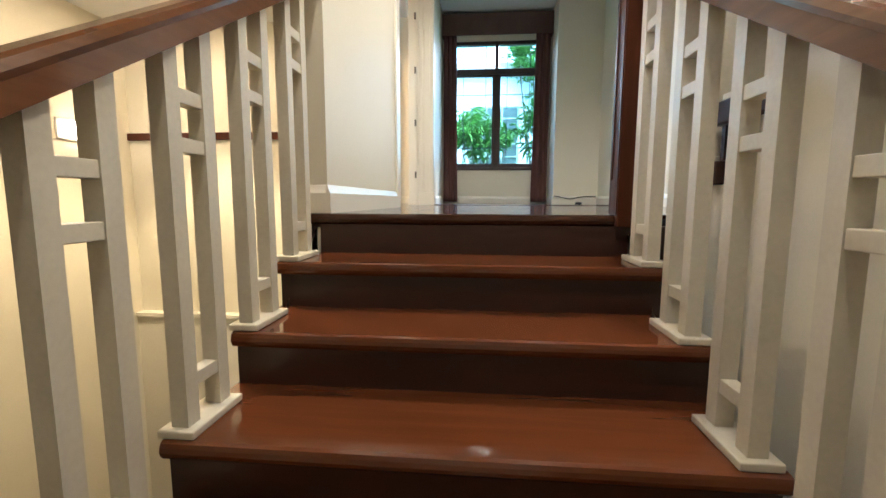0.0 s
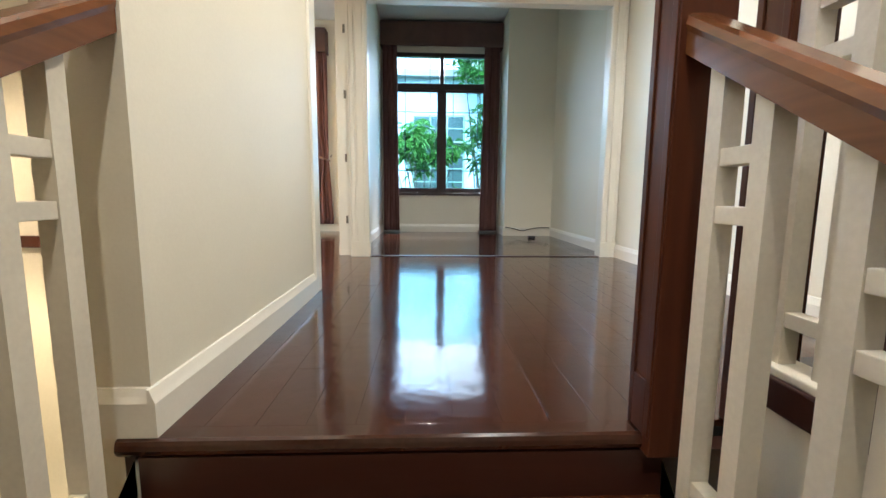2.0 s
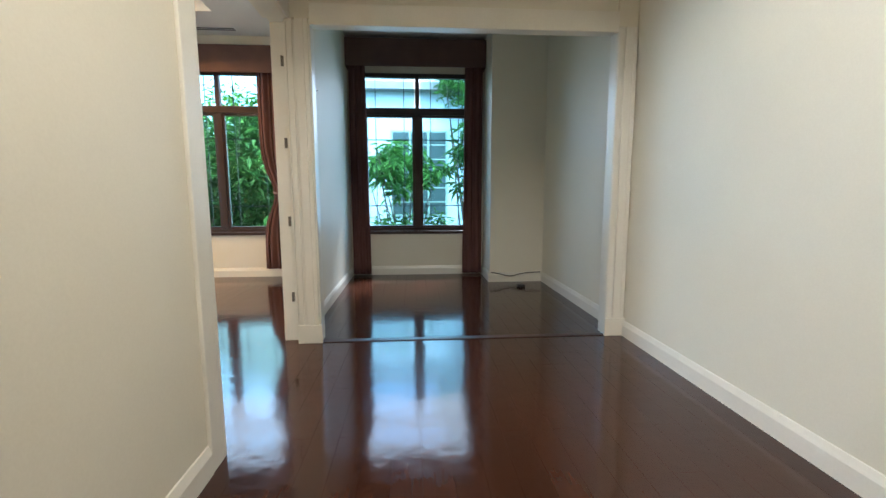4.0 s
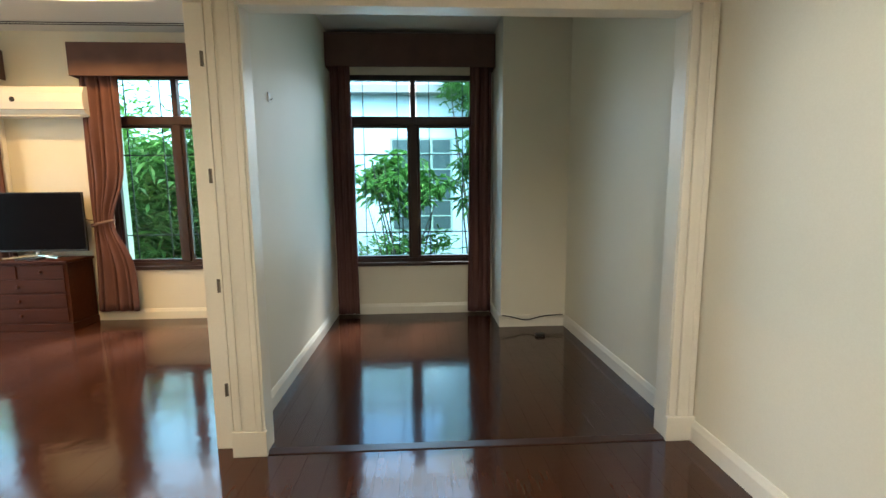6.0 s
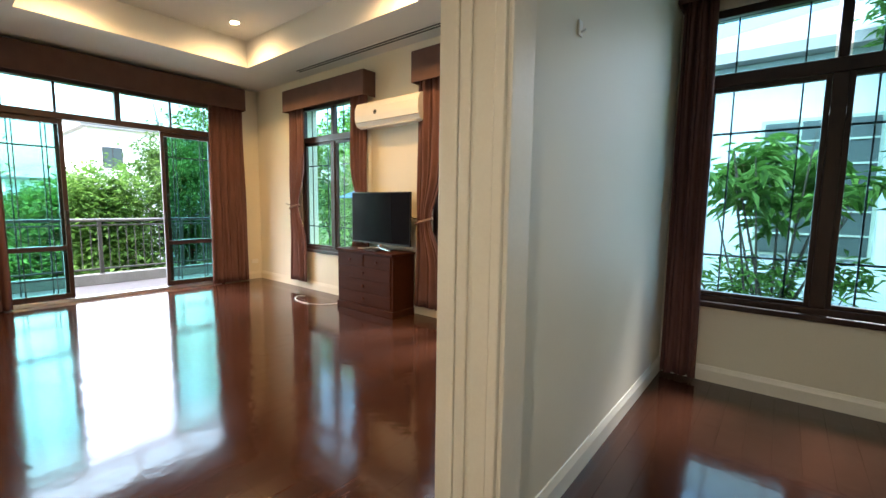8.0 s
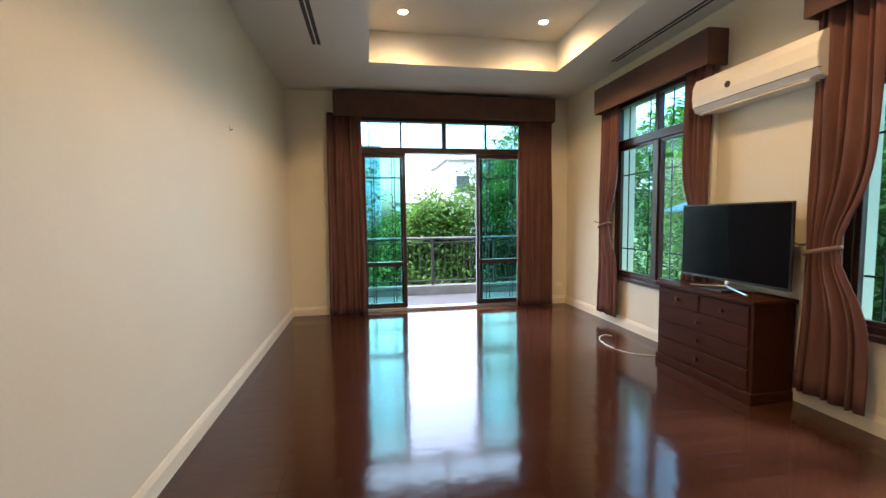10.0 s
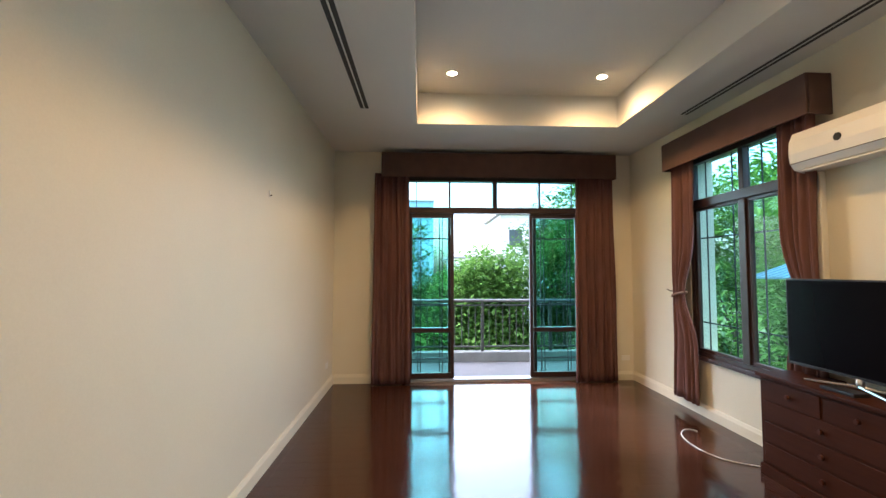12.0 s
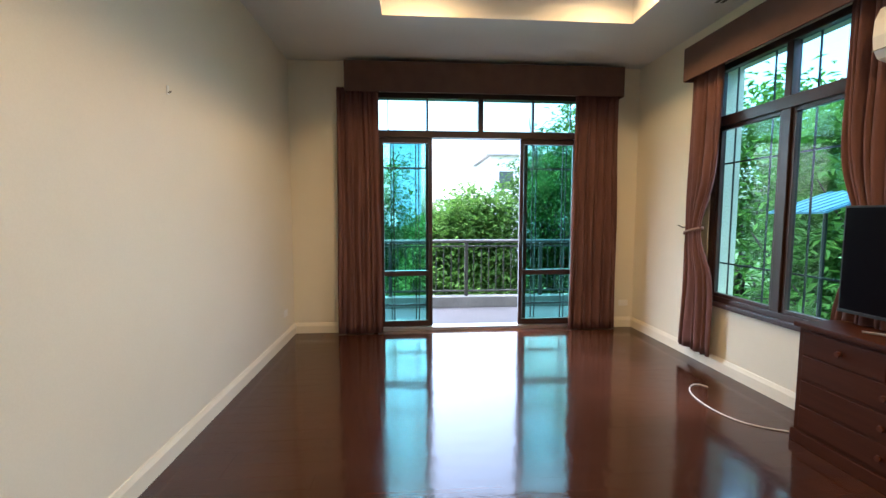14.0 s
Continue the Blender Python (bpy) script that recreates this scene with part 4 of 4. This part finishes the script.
def tree(name, x, y, z0, height, radius, crown_lo, seed, leaf, clusters=260, per=26, length=0.2, width=0.05, droop=0.3, label="leafy green garden tree"):
    rnd = np.random.default_rng(seed)
    t = thing(name, label, "tree", "garden trees")
    bm = bmesh.new()
    top = np.array((x, y, z0 + height * 0.62))
    cyl(bm, (x, y, z0), tuple(top), 0.03 + height * 0.008, 0.025, 10)
    centres = []
    zc = z0 + (crown_lo + height) / 2
    hz = (height - crown_lo) / 2
    limbs = []
    for i in range(11):
        a = rnd.uniform(0, 2 * np.pi)
        el = rnd.uniform(-0.6, 1.0)
        end = np.array((x + radius * 0.8 * math.cos(a) * math.sqrt(max(0.1, 1 - el * el * 0.8)), y + radius * 0.8 * math.sin(a) * math.sqrt(max(0.1, 1 - el * el * 0.8)), zc + hz * 0.8 * el))
        s = np.array((x, y, z0 + height * rnd.uniform(0.25, 0.6)))
        cyl(bm, tuple(s), tuple(end), min(0.035, 0.012 + radius * 0.012), 0.006, 6)
        limbs.append((s, end))
    while len(centres) < clusters:
        v = rnd.normal(0, 1, 3)
        v /= np.linalg.norm(v)
        r = rnd.uniform(0.35, 1.0) ** 0.5
        lump = 0.78 + 0.30 * math.sin(3.1 * v[0] + seed) * math.cos(2.7 * v[1] - seed) + 0.18 * math.sin(5 * v[2] + 2 * seed)
        centres.append((x + radius * r * lump * v[0], y + radius * r * lump * v[1], zc + hz * r * lump * v[2]))
    part("trunk", bm, BARK, t)
    vs, fs = leaves(rnd, centres, radius * 0.085, per, length, width, droop)
    me = bpy.data.meshes.new("crown")
    me.from_pydata([tuple(v) for v in vs], [], fs)
    me.materials.append(leaf)
    cr = new("crown", me)
    cr.parent = t
    return t


G = -3.4
# garden beyond the balcony
tree("tree", -11.0, 3.95, G, 5.25, 1.75, 1.6, 11, LEAF3, 950, 38, 0.15, 0.075, 0.1, "rounded light green bushy tree below the balcony")
tree("tree", -12.5, 1.3, G, 6.9, 2.0, 1.0, 12, LEAF2, 650, 34, 0.15, 0.065, 0.1, "dense green tree beside the balcony")
tree("tree", -12.0, 6.6, G, 7.9, 1.9, 1.0, 13, LEAF2, 650, 34, 0.15, 0.065, 0.2, "dense green tree beside the balcony")
tree("tree", -15.5, -0.6, G, 7.6, 2.6, 1.5, 14, LEAF1, 380, 28, 0.2, 0.06, 0.3, "tall dark green garden tree")
tree("tree", -15.5, 8.6, G, 8.2, 2.8, 1.5, 15, LEAF1, 380, 28, 0.2, 0.06, 0.3, "tall dark green garden tree")
tree("tree", -15.0, 3.6, G, 5.3, 2.6, 1.0, 16, LEAF2, 800, 34, 0.19, 0.085, 0.2, "broad garden tree further off")
# trees by the north windows
tree("tree", -6.6, 9.2, G, 7.4, 1.9, 1.2, 21, LEAF3, 520, 26, 0.19, 0.08, 0.3, "leafy mango tree outside the bedroom window")
tree("tree", -3.4, 9.3, G, 7.2, 1.9, 1.2, 22, LEAF1, 420, 22, 0.30, 0.075, 0.4, "leafy mango tree outside the bedroom window")
tree("tree", -9.6, 9.6, G, 7.6, 2.1, 1.2, 24, LEAF3, 500, 26, 0.19, 0.08, 0.3, "leafy tree at the house corner")
tree("tree", -9.2, 12.8, G, 8.6, 2.9, 1.0, 31, LEAF3, 600, 26, 0.26, 0.09, 0.3, "dense tree closing the garden behind the house")
tree("tree", -5.2, 13.0, G, 8.2, 2.4, 1.0, 32, LEAF2, 500, 26, 0.26, 0.09, 0.3, "dense tree closing the garden behind the house")
tree("tree", 0.35, 8.5, G, 5.75, 0.95, 4.3, 23, LEAF3, 64, 12, 0.28, 0.075, 0.5, "slender tree with long drooping leaves outside the nook")
tree("tree", 0.30, 8.9, G, 4.25, 1.1, 3.2, 25, LEAF3, 60, 10, 0.24, 0.06, 0.3, "low leafy shrub tree under the neighbour's window")
tree("tree", 2.05, 8.3, G, 6.7, 0.85, 4.2, 27, LEAF1, 80, 14, 0.28, 0.065, 0.5, "slender dark tree beside the neighbour's wall")
tree("tree", 1.75, 9.6, G, 8.3, 0.95, 6.3, 28, LEAF3, 120, 22, 0.18, 0.06, 0.2, "light green tree reaching over the neighbour's eave")



# small blue canopy in the garden by the bedroom window
canopy = thing("canopy", "blue sheet metal canopy on two thin posts in the garden", "canopy")
part("roof_sheet", extruded(bmesh.new(), [(6.95, 1.40), (7.65, 1.62), (7.65, 1.64), (6.95, 1.42)], 0, -6.05, -5.40), BLUESHEET, canopy)
for k in range(6):
    x = -6.0 + k * 0.11
    part("roof_rib", extruded(bmesh.new(), [(6.95, 1.421), (7.65, 1.641), (7.65, 1.653), (6.95, 1.433)], 0, x, x + 0.03), BLUESHEET, canopy)
for x in (-6.0, -5.45):
    part("post", cyl(bmesh.new(), (x, 7.60, G), (x, 7.60, 1.60), 0.022, n=8), RAILM, canopy)


# houses
def house(name, x0, x1, y0, y1, h, label, wins, face, roof_h=1.2, over=0.4, paint=PLASTER):
    """face: which side carries the windows: '-y', '+x'. wins: (along, z, width, height)."""
    t = thing(name, label, "house")
    part("wall", boxes((x0, x1, y0, y1, G, h)), paint, t)
    bm = bmesh.new()
    xa, xb, ya, yb = x0 - over, x1 + over, y0 - over, y1 + over
    box(bm, xa, xb, ya, yb, h, h + 0.16)
    ridge = [bm.verts.new(p) for p in ((xa, ya, h + 0.16), (xb, ya, h + 0.16), (xb, yb, h + 0.16), (xa, yb, h + 0.16))]
    xm_, ym_ = (xa + xb) / 2, (ya + yb) / 2
    r0, r1 = bm.verts.new((xm_ - (xb - xa) * 0.2, ym_, h + 0.16 + roof_h)), bm.verts.new((xm_ + (xb - xa) * 0.2, ym_, h + 0.16 + roof_h))
    for f in ((ridge[0], ridge[1], r1, r0), (ridge[1], ridge[2], r1), (ridge[2], ridge[3], r0, r1), (ridge[3], ridge[0], r0)):
        bm.faces.new(f)
    part("roof", bm, ROOF, t)
    for u, z, w, hh in wins:
        if face == "-y":
            wn = part("window", boxes((u - w / 2, u + w / 2, y0 - 0.04, y0 - 0.004, z, z + hh)), PALEFRAME, t, "pale green window frame")
            n = 3
            for i in range(n):
                a = u - w / 2 + 0.05 + (w - 0.05) * i / n
                part("pane", boxes((a, a + (w - 0.05) / n - 0.05, y0 - 0.055, y0 - 0.041, z + 0.05, z + hh - 0.05)), FARWIN, wn)
                for k in range(1, 6):
                    zb = z + hh * k / 6
                    part("grille_bar", boxes((a, a + (w - 0.05) / n - 0.05, y0 - 0.075, y0 - 0.060, zb - 0.014, zb + 0.014)), PALEFRAME, wn)
        else:
            wn = part("window", boxes((x1 + 0.004, x1 + 0.04, u - w / 2, u + w / 2, z, z + hh)), FRAMEW, t)
            for i in range(2):
                a = u - w / 2 + 0.05 + (w - 0.05) * i / 2
                part("pane", boxes((x1 + 0.041, x1 + 0.055, a, a + (w - 0.05) / 2 - 0.05, z + 0.05, z + hh - 0.05)), FARWIN, wn)
    return t


house("house", -2.2, 8.0, 10.6, 16.0, 3.6, "pale neighbouring house with a barred window", [(0.71, 0.58, 1.4, 2.1)], "-y", 1.4, 0.3, NEIGHBOUR)
house("house", -46, -38, 9.8, 17.0, 6.4, "distant white house with balconies above the trees", [(11.2, 3.6, 1.2, 1.5), (14.0, 3.6, 1.2, 1.5), (11.2, 0.8, 1.2, 1.5)], "+x", 1.3)
house("house", -40, -34, 5.2, 9.0, 2.4, "distant low house with a pale roof", [(6.3, 0.6, 1.0, 1.2), (8.0, 0.6, 1.0, 1.2)], "+x", 0.9)
house("tower_block", -52, -47, 0.8, 4.1, 9.0, "distant tall blue building behind the trees", [], "+x", 0.2, 0.1, BLUEWALL)
house("house", -46, -38, -9.0, 1.5, 1.6, "distant pale house behind the garden", [(-5, -0.8, 1.4, 1.3), (-1.5, -0.8, 1.4, 1.3)], "+x", 1.6)

# ---- floor planks ----
PLANK_W, PLANK_L = 0.122, 1.30


def plank_data(w, l):
    bm = bmesh.new()
    g = 0.0003
    box(bm, -w / 2 + g, w / 2 - g, -l / 2 + g, l / 2 - g, -0.018, 0.0)
    bmesh.ops.bevel(bm, geom=[e for e in bm.edges if all(v.co.z > -0.001 for v in e.verts)], offset=0.0004, segments=1, affect="EDGES")
    me = bpy.data.meshes.new("plank")
    bm.to_mesh(me)
    bm.free()
    me.materials.append(FLOORW)
    return me


floor_ob = bpy.data.objects["floor"]
shapes = {}


def lay(x0, x1, y0, y1, seed):
    rnd = random.Random(seed)
    n = max(1, round((x1 - x0) / PLANK_W))
    w = (x1 - x0) / n
    for i in range(n):
        y = y0
        first = rnd.choice((0.35, 0.6, 0.85, 1.1, 1.3))
        while y < y1 - 0.01:
            l = min(first or PLANK_L, y1 - y)
            first = None
            if y1 - (y + l) < 0.12:
                l = y1 - y
            key = (round(w, 4), round(l, 3))
            if key not in shapes:
                shapes[key] = plank_data(*key)
            ob = new("plank", shapes[key])
            ob.parent = floor_ob
            ob.location = (x0 + (i + 0.5) * w, y + l / 2, 0)
            y += l


lay(-0.30, EX, 0.06, 2.99, 1)
lay(-0.30, EX, 3.05, NY, 3)
lay(WX, -0.30, SY, NY, 2)
